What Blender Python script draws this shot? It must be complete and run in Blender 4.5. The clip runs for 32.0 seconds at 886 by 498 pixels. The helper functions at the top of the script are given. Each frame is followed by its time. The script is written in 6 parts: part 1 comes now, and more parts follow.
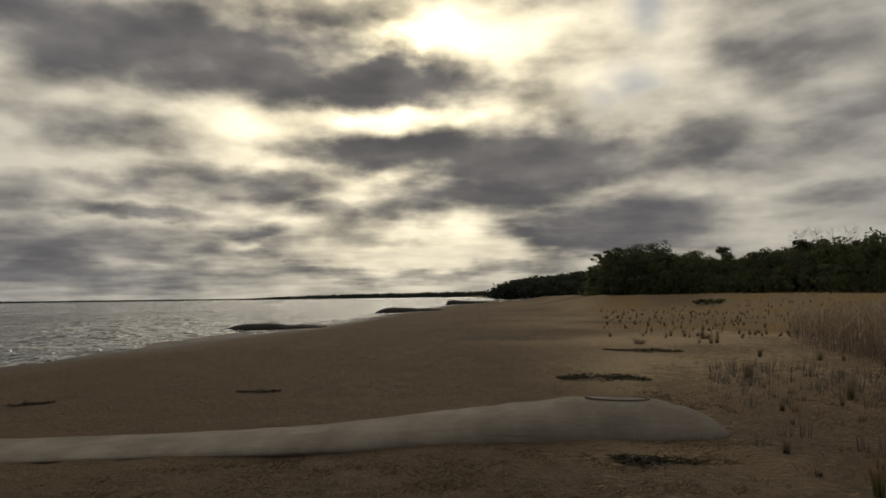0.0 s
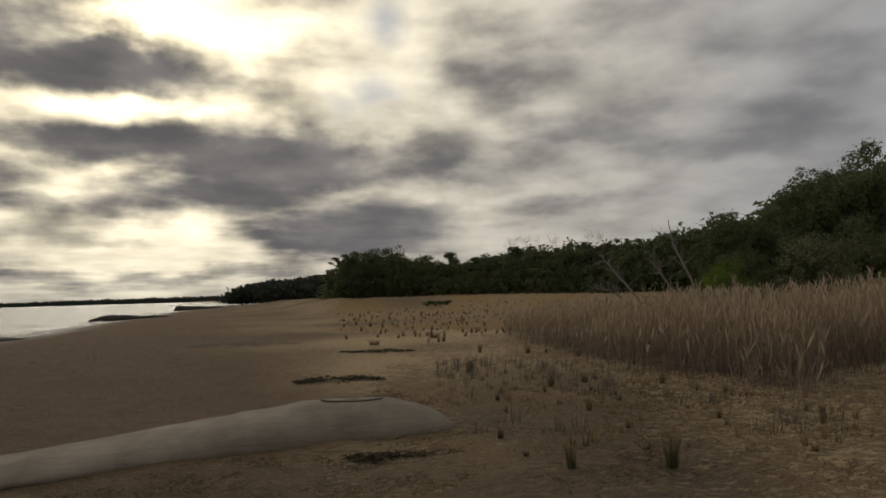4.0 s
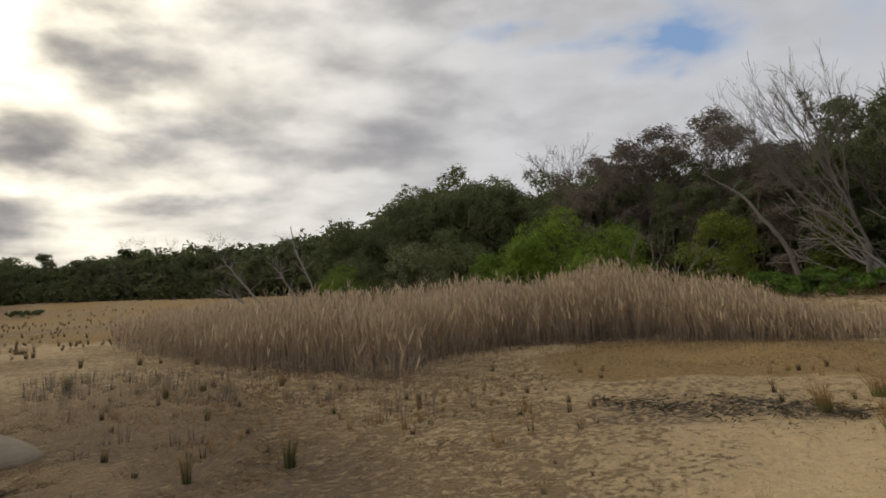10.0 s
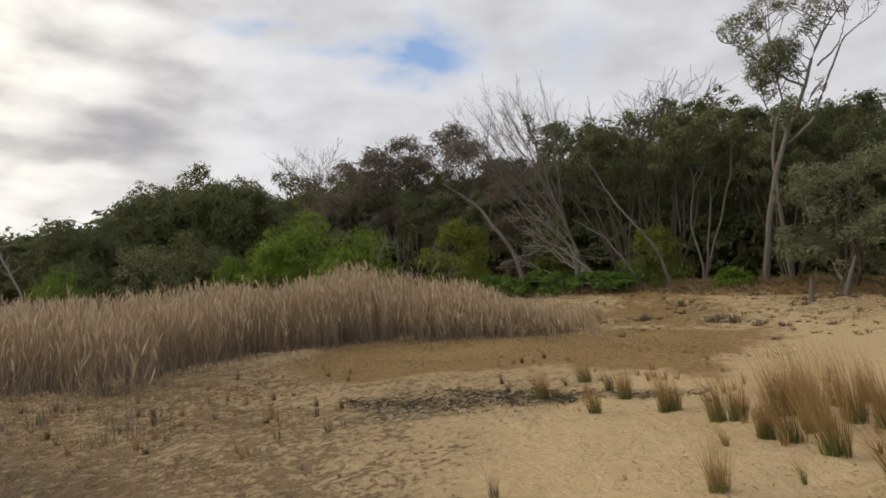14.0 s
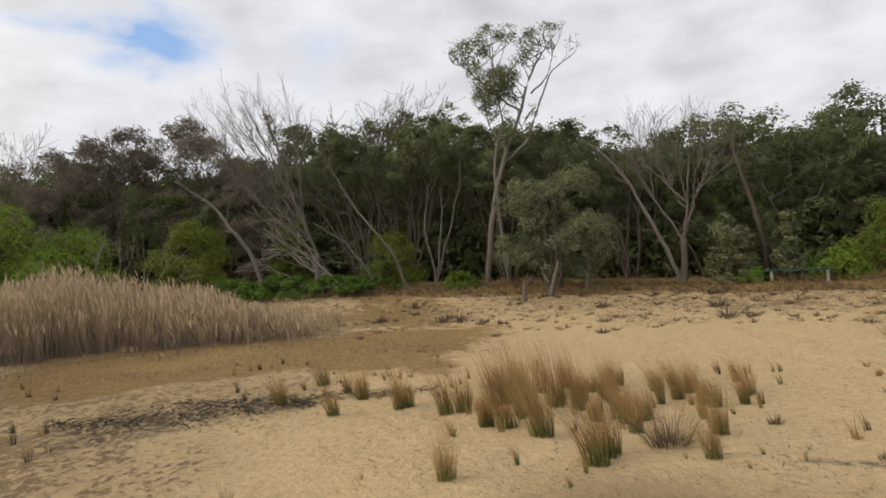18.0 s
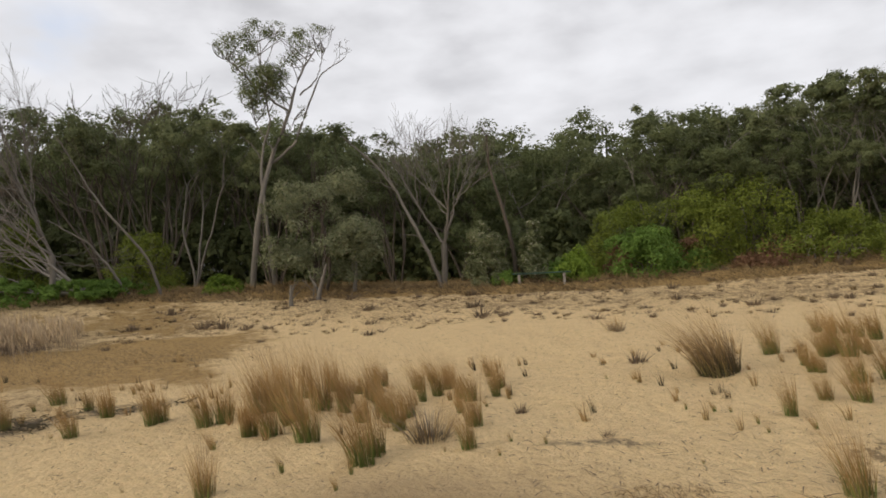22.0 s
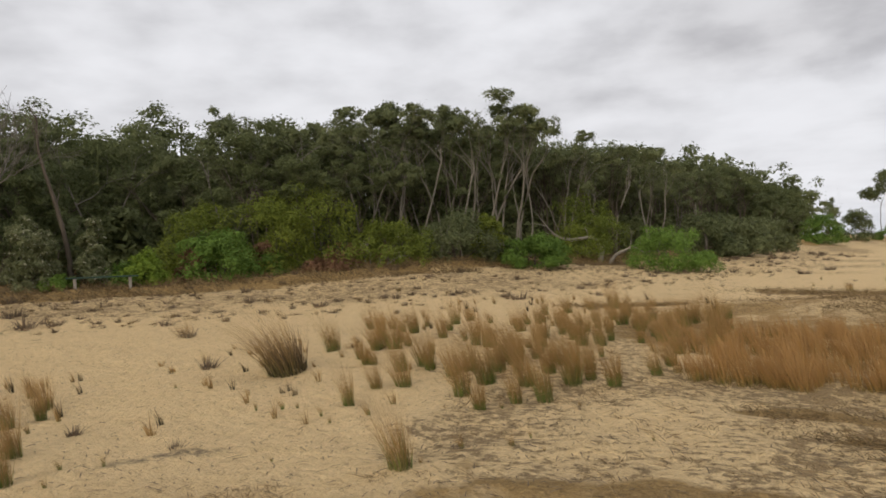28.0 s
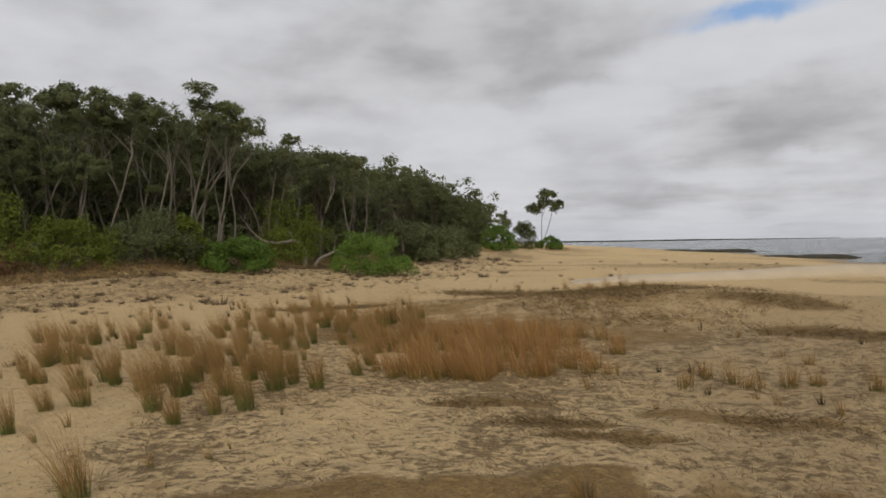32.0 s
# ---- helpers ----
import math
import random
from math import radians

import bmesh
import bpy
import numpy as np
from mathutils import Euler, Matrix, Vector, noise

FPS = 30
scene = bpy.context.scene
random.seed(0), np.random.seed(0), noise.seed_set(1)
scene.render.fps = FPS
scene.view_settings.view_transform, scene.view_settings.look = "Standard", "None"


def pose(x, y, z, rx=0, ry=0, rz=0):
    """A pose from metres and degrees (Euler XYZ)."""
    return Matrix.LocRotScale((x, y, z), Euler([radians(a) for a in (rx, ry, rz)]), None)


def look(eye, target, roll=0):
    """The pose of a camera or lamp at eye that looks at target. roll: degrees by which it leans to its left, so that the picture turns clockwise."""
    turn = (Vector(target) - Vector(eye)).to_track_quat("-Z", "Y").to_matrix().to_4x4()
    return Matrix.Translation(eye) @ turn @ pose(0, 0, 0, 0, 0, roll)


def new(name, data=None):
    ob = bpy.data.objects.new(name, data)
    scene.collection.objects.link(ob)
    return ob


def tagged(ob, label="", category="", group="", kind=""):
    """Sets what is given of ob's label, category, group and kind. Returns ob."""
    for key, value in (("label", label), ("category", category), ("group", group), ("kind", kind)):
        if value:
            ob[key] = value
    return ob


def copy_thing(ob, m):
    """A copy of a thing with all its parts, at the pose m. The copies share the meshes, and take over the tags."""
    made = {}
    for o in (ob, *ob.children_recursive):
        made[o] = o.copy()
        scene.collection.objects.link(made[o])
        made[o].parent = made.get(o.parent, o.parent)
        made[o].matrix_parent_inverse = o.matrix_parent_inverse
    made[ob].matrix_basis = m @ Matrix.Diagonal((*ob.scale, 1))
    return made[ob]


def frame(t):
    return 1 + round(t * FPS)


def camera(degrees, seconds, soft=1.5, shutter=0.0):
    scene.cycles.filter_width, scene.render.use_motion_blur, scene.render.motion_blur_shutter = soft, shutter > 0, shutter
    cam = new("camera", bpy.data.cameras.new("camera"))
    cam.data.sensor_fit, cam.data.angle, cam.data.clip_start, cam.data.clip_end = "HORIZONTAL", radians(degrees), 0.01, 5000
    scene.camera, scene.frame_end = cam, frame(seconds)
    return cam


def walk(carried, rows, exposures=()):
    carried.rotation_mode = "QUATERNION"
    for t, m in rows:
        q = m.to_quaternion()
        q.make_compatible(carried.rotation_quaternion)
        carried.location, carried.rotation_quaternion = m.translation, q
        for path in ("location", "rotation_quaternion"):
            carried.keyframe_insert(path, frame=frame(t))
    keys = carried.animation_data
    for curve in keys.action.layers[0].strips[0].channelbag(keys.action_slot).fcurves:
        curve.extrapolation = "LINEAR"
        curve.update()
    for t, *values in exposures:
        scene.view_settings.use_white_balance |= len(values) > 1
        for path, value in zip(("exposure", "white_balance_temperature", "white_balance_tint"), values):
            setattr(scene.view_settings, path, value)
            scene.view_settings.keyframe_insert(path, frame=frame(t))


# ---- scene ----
cam = camera(66.32, 32.0, soft=1.7)
EYE = 1.65
# seconds, yaw, pitch, roll of a camera turning on one spot
TURN = [
    (0, -0.00, 4.02, 0.83), (0.5, -2.06, 4.05, 1.01), (1, -4.59, 4.05, 1.15), (1.5, -7.17, 4.01, 1.15),
    (2, -9.92, 4.01, 1.32), (2.5, -12.66, 3.98, 1.45), (3, -15.67, 3.95, 1.57), (3.5, -18.62, 3.92, 1.55),
    (4, -21.85, 3.85, 1.59), (4.5, -24.86, 3.80, 1.71), (6.5, -36.52, 3.54, 1.98), (7, -39.55, 3.47, 2.06),
    (7.5, -42.17, 3.39, 2.14), (8, -44.60, 3.35, 2.21), (8.5, -46.51, 3.31, 2.25), (9, -48.43, 3.25, 2.28),
    (9.5, -50.46, 3.21, 2.33), (10, -52.95, 3.15, 2.39), (10.5, -55.63, 3.09, 2.46), (11, -58.55, 3.01, 2.50),
    (11.5, -61.11, 2.94, 2.58), (12, -63.76, 2.85, 2.62), (12.5, -66.23, 2.78, 2.69), (13, -68.93, 2.69, 2.75),
    (13.5, -71.41, 2.60, 2.87), (14, -73.94, 2.52, 2.90), (14.5, -76.36, 2.44, 2.90), (16.5, -87.47, 2.04, 2.96),
    (17, -90.34, 1.93, 2.90), (17.5, -92.95, 1.83, 2.99), (18, -95.64, 1.72, 3.02), (18.5, -98.03, 1.63, 3.00),
    (19, -100.63, 1.54, 2.98), (19.5, -102.85, 1.45, 2.98), (20, -105.47, 1.37, 2.98), (20.5, -107.83, 1.27, 2.93),
    (21, -110.08, 1.20, 2.94), (21.5, -112.49, 1.10, 2.89), (22, -115.11, 1.01, 2.88), (22.5, -117.35, 0.92, 2.89),
    (23, -119.89, 0.84, 2.84), (23.5, -122.25, 0.75, 2.79), (24, -124.63, 0.67, 2.75), (24.5, -126.99, 0.60, 2.67),
    (25, -129.79, 0.50, 2.62), (25.5, -132.74, 0.41, 2.54), (27.5, -146.40, -0.04, 1.97), (28, -150.00, -0.12, 1.83),
    (28.5, -153.52, -0.18, 1.71), (29, -156.81, -0.25, 1.60), (29.5, -159.57, -0.29, 1.52), (30, -162.96, -0.34, 1.35),
    (30.5, -166.21, -0.38, 1.25), (31, -169.34, -0.39, 1.17), (31.5, -171.99, -0.38, 1.10), (32, -174.60, -0.40, 0.95),
]
walk(cam, [(t, pose(0, 0, EYE, 90 + p, r, y)) for t, y, p, r in TURN],
     exposures=[(0, -1.6), (3, -1.5), (4.5, -1.3), (7, -0.85), (9, -0.56), (11, -0.3), (13, -0.12), (14.5, -0.06), (17, 0.12), (21, 0.15), (25, 0.12), (28, 0.06), (30, -0.12), (32, -0.33)])

# ---- light ----
SUN_AZ, SUN_EL = -4.0, 20.5          # degrees clockwise from +y, degrees up


def bearing(az, d):
    """The plan place at a bearing (degrees clockwise from +y) and a distance."""
    return d * math.sin(radians(az)), d * math.cos(radians(az))


sun = new("sun", bpy.data.lights.new("sun", "SUN"))
sun.data.energy, sun.data.angle, sun.data.color = 0.9, radians(14), (1.0, 0.93, 0.82)
sx, sy = bearing(SUN_AZ, 100)
sun.matrix_world = look((sx, sy, 100 * math.tan(radians(SUN_EL))), (0, 0, 0))


class Graph:
    """Short writing for a node tree."""

    def __init__(self, tree):
        self.t = tree
        tree.nodes.clear()

    def node(self, kind):
        return self.t.nodes.new(kind)

    def put(self, socket, value):
        if isinstance(value, bpy.types.NodeSocket):
            self.t.links.new(value, socket)
        else:
            socket.default_value = value

    def math(self, op, a, b=0.0, c=0.0, clamp=False):
        n = self.node("ShaderNodeMath")
        n.operation, n.use_clamp = op, clamp
        for s, v in zip(n.inputs, (a, b, c)):
            self.put(s, v)
        return n.outputs[0]

    def vmath(self, op, a, b=(0, 0, 0)):
        n = self.node("ShaderNodeVectorMath")
        n.operation = op
        self.put(n.inputs[0], a)
        self.put(n.inputs[1], b)
        return n.outputs["Value"] if op in ("LENGTH", "DOT_PRODUCT") else n.outputs[0]

    def range(self, v, a, b, c=0.0, d=1.0, smooth=True):
        n = self.node("ShaderNodeMapRange")
        n.interpolation_type = "SMOOTHSTEP" if smooth else "LINEAR"
        for s, x in zip(n.inputs, (v, a, b, c, d)):
            self.put(s, x)
        return n.outputs[0]

    def mix(self, f, a, b, blend="MIX"):
        n = self.node("ShaderNodeMix")
        n.data_type, n.blend_type = "RGBA", blend
        self.put(n.inputs[0], f)
        for s, v in ((n.inputs[6], a), (n.inputs[7], b)):
            self.put(s, (*v, 1) if isinstance(v, tuple) and len(v) == 3 else v)
        return n.outputs[2]

    def noise(self, vec, scale, detail=4.0, rough=0.55, distort=0.0):
        n = self.node("ShaderNodeTexNoise")
        if vec is not None:
            self.put(n.inputs["Vector"], vec)
        for k, v in (("Scale", scale), ("Detail", detail), ("Roughness", rough), ("Distortion", distort)):
            n.inputs[k].default_value = v
        return n.outputs

    def ramp(self, v, *stops):
        n = self.node("ShaderNodeValToRGB")
        e = n.color_ramp.elements
        while len(e) < len(stops):
            e.new(0.5)
        for k, (p, c) in zip(e, stops):
            k.position, k.color = p, (*c, 1)
        self.put(n.inputs[0], v)
        return n.outputs[0]


# Cloud bodies: bearing, elevation, half width, half height (degrees), weight
SUNWARD_DARK = [(-26.3, 19.9, 11.1, 3.2, 1.15), (-15.6, 19, 12.2, 3, 1.2), (-3.8, 17.7, 9, 2.4, 1.15), (-28.4, 13.4, 6.1, 1.5, 0.6), (-3.9, 12.1, 9.2, 1.8, 1.05),
                (8.1, 11, 11.5, 3.1, 1.25), (0.9, 8.3, 9.2, 1.6, 0.95), (14.5, 5.6, 8.1, 2.6, 1.15), (-15.6, 9.2, 7.2, 1.7, 0.85), (-10.5, 7.3, 5.1, 0.9, 0.75),
                (-25.3, 9.2, 4, 0.8, 0.65), (-32.6, 8.3, 3.4, 1.2, 0.65), (-24.4, 7, 6.4, 0.5, 0.75), (-27.9, 4, 12.7, 1.7, 0.85), (-15.5, 5.2, 3.1, 0.9, 0.95),
                (-14.2, 3.9, 3.6, 0.9, 0.75), (-28.6, 1.7, 12.5, 1.3, 0.9), (-3, 2.1, 11.4, 0.7, 0.65)]
SIDE_GREY = [(28, 18.2, 8, 3.1, 0.62), (31.8, 13.1, 5, 2.5, 0.68), (26.8, 10.5, 5.1, 1.9, 0.42), (32.2, 7.5, 3.5, 1.4, 0.52), (42, 20.2, 13.6, 2.8, 0.5),
             (37.1, 12.1, 11.9, 2.8, 0.45), (48.5, 12.4, 5.9, 2.3, 0.5), (36, 7.6, 5.9, 1.2, 0.4), (52.5, 16, 5.2, 2.6, 0.4), (41.4, 21.3, 18.4, 2.6, 0.45),
             (36.3, 13.3, 9.6, 2.5, 0.38), (59.1, 13.3, 2.8, 0.7, 0.45), (47.7, 12.1, 3.4, 1.3, 0.5), (57.9, 12.8, 4.6, 1.1, 0.32)]
BACK_GREY = [(201.9, 8.7, 9.2, 3.3, 0.9), (178, 15.6, 16.3, 5, 0.75), (195.9, 3.5, 12.5, 0.9, 0.35), (161.5, 13.1, 9.3, 3, 0.3), (110, 19, 22, 7, 0.2),
             (150, 22, 18, 6, 0.3)]
SUNWARD_THIN = [(3.5, 20.7, 4.6, 2.4, 0.6), (-3.9, 14.4, 2.9, 0.9, 0.5), (-3.8, 15.2, 8.9, 0.7, 0.45), (-1.1, 3.4, 11.5, 1.2, 0.9), (-16.9, 4.5, 1.5, 0.6, 0.45),
                (-20.7, 4.5, 3.8, 0.6, 0.35), (13.2, 8.9, 2.8, 0.6, 0.35), (-31.3, 10.4, 4.6, 0.5, 0.4), (-14.2, 11.3, 5.9, 0.7, 0.35), 
                (40.1, 18.1, 2.7, 0.9, 0.45), (34.7, 9, 3.7, 0.6, 0.45), (45.2, 9.5, 2.9, 0.5, 0.4), (15.8, 14.4, 3.4, 2.1, 0.45)]
WHITE = [(50.1, 20.1, 4, 1.5, 0.5), (66.5, 17.8, 3.1, 1.2, 0.55), (58.6, 19.3, 4.3, 1, 0.4), (56.7, 18.9, 5.4, 1.4, 0.5), (65.4, 17.9, 4.5, 1.1, 0.6),
         (69.7, 16.4, 3, 0.9, 0.6), (74.1, 15.6, 1.2, 0.8, 0.5), (33.6, 16.4, 3.3, 2, 0.35), (33.9, 8.6, 4.3, 0.7, 0.4), (196.4, 14.3, 6.4, 1.7, 1.2),
         (203.8, 15.5, 5.7, 1.5, 1.2), (187.3, 10.9, 5.6, 1.9, 1.1), (178.9, 10.2, 5.3, 1.4, 0.6), (199.9, 1.5, 8.6, 0.6, 0.8), (203.3, 5.9, 2.6, 0.4, 0.7),
         (195.1, 4.9, 3.8, 0.5, 0.4)]
BLUE = [(13.2, 15.9, 2.38, 1.3, 0.6), (15.9, 16.4, 2.38, 2.08, 0.6), (17.5, 22.4, 1.87, 1.82, 0.6), (71, 19.2, 7.9, 1.1, 1.1), (61.4, 20.9, 2.8, 0.7, 0.6),
        (72.4, 18.8, 5.2, 2.3, 1.3), (61.6, 20.6, 5.1, 0.8, 0.9), (73.5, 16.3, 1.5, 0.7, 0.7), (85.3, 17.9, 3.1, 2.3, 0.35), (198.5, 17, 5, 0.8, 1.3)]


def make_sky():
    world = bpy.data.worlds.new("sky")
    scene.world = world
    world.use_nodes = True
    g = Graph(world.node_tree)
    way = g.node("ShaderNodeTexCoord").outputs["Generated"]
    sep = g.node("ShaderNodeSeparateXYZ")
    g.put(sep.inputs[0], way)
    x, y, z = sep.outputs
    az = g.math("MULTIPLY_ADD", g.math("ARCTAN2", g.math("MULTIPLY", y, -1.0), x), 57.2958, 90.0)
    el = g.math("MULTIPLY", g.math("ARCSINE", z), 57.2958)
    flat = g.node("ShaderNodeCombineXYZ")
    over = g.math("ADD", g.math("MAXIMUM", z, 0.0), 0.10)
    g.put(flat.inputs[0], g.math("DIVIDE", x, over))
    g.put(flat.inputs[1], g.math("DIVIDE", y, over))
    flat = flat.outputs[0]
    place = g.node("ShaderNodeCombineXYZ")
    g.put(place.inputs[0], az)
    g.put(place.inputs[1], el)
    warp = g.vmath("MULTIPLY", g.vmath("SUBTRACT", g.noise(flat, 1.1, 4, 0.55)["Color"], (0.5, 0.5, 0.5)), (5.0, 2.0, 0.0))
    fine = g.vmath("MULTIPLY", g.vmath("SUBTRACT", g.noise(way, 11.0, 5, 0.52)["Color"], (0.5, 0.5, 0.5)), (4.6, 3.0, 0.0))
    place = g.vmath("ADD", g.vmath("ADD", place.outputs[0], warp), fine)

    def bodies(rows, rim=1.6):
        total = None
        for a, e, ra, re, weight in rows:
            r = g.vmath("LENGTH", g.vmath("MULTIPLY", g.vmath("SUBTRACT", place, (a, e, 0)), (1 / ra, 1 / re, 0)))
            v = g.range(r, rim, 0.1, 0.0, weight)
            total = v if total is None else g.math("MAXIMUM", total, v)
        return total

    wisp = g.noise(flat, 2.2, 6, 0.52)["Fac"]
    soft = g.noise(flat, 0.8, 4, 0.5)["Fac"]
    billow = g.noise(g.vmath("MULTIPLY", way, (1.0, 1.0, 2.2)), 8.5, 6, 0.47)["Fac"]
    toward = g.vmath("DOT_PRODUCT", way, tuple(Vector((*bearing(SUN_AZ, math.cos(radians(SUN_EL))), math.sin(radians(SUN_EL))))))
    toward = g.math("MAXIMUM", toward, 0.0)
    sunside = g.math("POWER", toward, 3.0)
    thick = g.math("ADD", bodies(SUNWARD_DARK, 1.85), g.math("MULTIPLY", g.math("SUBTRACT", wisp, 0.5), g.math("MULTIPLY_ADD", sunside, 0.35, 0.35)))
    thick = g.math("ADD", thick, g.math("MULTIPLY", g.math("SUBTRACT", billow, 0.5), g.math("MULTIPLY_ADD", sunside, 1.0, 0.85)))
    thick = g.math("ADD", thick, g.math("MULTIPLY_ADD", sunside, 0.04, bodies(SIDE_GREY + BACK_GREY)))
    thick = g.math("SUBTRACT", thick, bodies(SUNWARD_THIN + WHITE))
    thick = g.math("ADD", thick, g.math("MULTIPLY", g.math("SUBTRACT", soft, 0.45), 0.7))
    cover = g.range(thick, g.math("MULTIPLY_ADD", sunside, -0.10, -0.25), g.math("MULTIPLY_ADD", sunside, 0.05, 1.0))
    glow = g.math("ADD", g.math("MULTIPLY", g.math("POWER", toward, 5.0), 2.0),
                  g.math("ADD", g.math("MULTIPLY", g.math("POWER", toward, 40.0), 2.6), g.math("MULTIPLY", g.math("POWER", toward, 1300.0), 9.0)))
    lit = g.node("ShaderNodeVectorMath")
    lit.operation = "SCALE"
    lit.inputs[0].default_value = (1.0, 0.85, 0.52)
    g.put(lit.inputs["Scale"], glow)
    tuft = g.math("ADD", g.math("MULTIPLY", billow, 0.6), g.math("MULTIPLY", wisp, 0.4))
    grey = g.node("ShaderNodeVectorMath")
    grey.operation = "SCALE"
    g.put(grey.inputs[0], g.vmath("ADD", (0.765, 0.768, 0.80), lit.outputs[0]))
    g.put(grey.inputs["Scale"], g.math("MULTIPLY_ADD", g.range(tuft, 0.36, 0.62, 0.5, -0.5, False), g.math("MULTIPLY_ADD", sunside, 0.42, 0.10), 1.0))
    thin = grey.outputs[0]
    body = g.range(g.math("ADD", g.math("MULTIPLY", wisp, 0.35), g.math("MULTIPLY", billow, 0.65)), 0.34, 0.66)
    deep = g.mix(sunside, g.mix(body, (0.64, 0.635, 0.655), (0.455, 0.452, 0.475)), g.mix(body, (0.60, 0.555, 0.52), (0.29, 0.275, 0.275)))
    cloud = g.mix(cover, thin, deep)
    clear = g.node("ShaderNodeTexSky")
    clear.sky_type, clear.sun_disc, clear.sun_elevation, clear.sun_rotation = "NISHITA", False, radians(SUN_EL), radians(SUN_AZ)
    blue = g.mix(0.5, g.vmath("MULTIPLY", clear.outputs[0], (0.10, 0.10, 0.10)), (0.42, 0.66, 1.12))
    holes = g.math("MULTIPLY", bodies(BLUE), g.range(g.math("ADD", g.math("MULTIPLY", wisp, 0.4), g.math("MULTIPLY", billow, 0.6)), 0.62, 0.40), clamp=True)
    colour = g.mix(holes, cloud, blue)
    haze = g.range(el, 3.0, 0.0, 0.0, 0.35)
    colour = g.mix(haze, colour, g.mix(sunside, (0.60, 0.64, 0.70), (0.47, 0.48, 0.48)))
    back = g.node("ShaderNodeBackground")
    g.put(back.inputs[0], colour)
    back.inputs[1].default_value = 1.0
    out = g.node("ShaderNodeOutputWorld")
    g.put(out.inputs[0], back.outputs[0])


make_sky()


# ---- materials ----
def material(name, build, rough=0.8, spec=0.3):
    m = bpy.data.materials.new(name)
    m.use_nodes = True
    g = Graph(m.node_tree)
    b = g.node("ShaderNodeBsdfPrincipled")
    b.inputs["Roughness"].default_value = rough
    b.inputs["Specular IOR Level"].default_value = spec
    out = g.node("ShaderNodeOutputMaterial")
    g.put(out.inputs[0], b.outputs[0])
    colour, height, depth = build(g, b)
    if colour is not None:
        g.put(b.inputs["Base Color"], colour)
    if height is not None:
        bump = g.node("ShaderNodeBump")
        bump.inputs["Strength"].default_value = 1.0
        bump.inputs["Distance"].default_value = depth
        g.put(bump.inputs["Height"], height)
        g.put(b.inputs["Normal"], bump.outputs[0])
    return m


def where(g):
    return g.node("ShaderNodeNewGeometry").outputs["Position"]


def attribute(g, name):
    n = g.node("ShaderNodeAttribute")
    n.attribute_name = name
    return n.outputs["Fac"]


def leaf_material(name, a, b, tip=None):
    """Foliage: tone from leaf to leaf, tree to tree."""
    a, b = (tuple(min(0.8, v * 1.8) for v in c) for c in (a, b))

    def build(g, s):
        island = g.node("ShaderNodeNewGeometry").outputs["Random Per Island"]
        own = g.node("ShaderNodeObjectInfo").outputs["Random"]
        patch = g.noise(g.node("ShaderNodeTexCoord").outputs["Object"], 0.55, 2)["Fac"]
        f = g.math("ADD", g.math("MULTIPLY", island, 0.42), g.math("ADD", g.math("MULTIPLY", own, 0.3), g.math("MULTIPLY_ADD", patch, 0.7, -0.27)), clamp=True)
        c = g.mix(f, a, b)
        if tip:
            c = g.mix(g.range(island, 0.86, 0.93), c, tip)
        return c, None, 0
    m = material(name, build, 0.7, 0.2)
    g = m.node_tree.nodes
    s = next(n for n in g if n.type == "BSDF_PRINCIPLED")
    out = next(n for n in g if n.type == "OUTPUT_MATERIAL")
    through_leaf, both = g.new("ShaderNodeBsdfTranslucent"), g.new("ShaderNodeMixShader")
    both.inputs[0].default_value = 0.38
    link = m.node_tree.links.new
    link(s.inputs["Base Color"].links[0].from_socket, through_leaf.inputs[0])
    link(s.outputs[0], both.inputs[1])
    link(through_leaf.outputs[0], both.inputs[2])
    link(both.outputs[0], out.inputs[0])
    return m


def blade_material(name, *stops, dirt=0.3):
    """Grass and reeds: colour along the blade by its attribute h."""
    def build(g, s):
        island = g.node("ShaderNodeNewGeometry").outputs["Random Per Island"]
        own = g.node("ShaderNodeObjectInfo").outputs["Random"]
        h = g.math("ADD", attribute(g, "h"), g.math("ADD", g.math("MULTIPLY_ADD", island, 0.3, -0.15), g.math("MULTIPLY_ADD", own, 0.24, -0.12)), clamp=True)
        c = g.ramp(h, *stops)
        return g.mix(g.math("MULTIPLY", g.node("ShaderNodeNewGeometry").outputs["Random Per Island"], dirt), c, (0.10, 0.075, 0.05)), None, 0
    return material(name, build, 0.75, 0.2)


def bark_material(name, a, b):
    def build(g, s):
        p = g.node("ShaderNodeTexCoord").outputs["Object"]
        n = g.noise(g.vmath("MULTIPLY", p, (1, 1, 0.25)), 14.0, 6)["Fac"]
        m = g.noise(p, 1.2, 3)["Fac"]
        return g.mix(g.math("MULTIPLY_ADD", n, 0.6, g.math("MULTIPLY_ADD", m, 0.8, -0.25), clamp=True), a, b), n, 0.02
    return material(name, build, 0.9, 0.15)


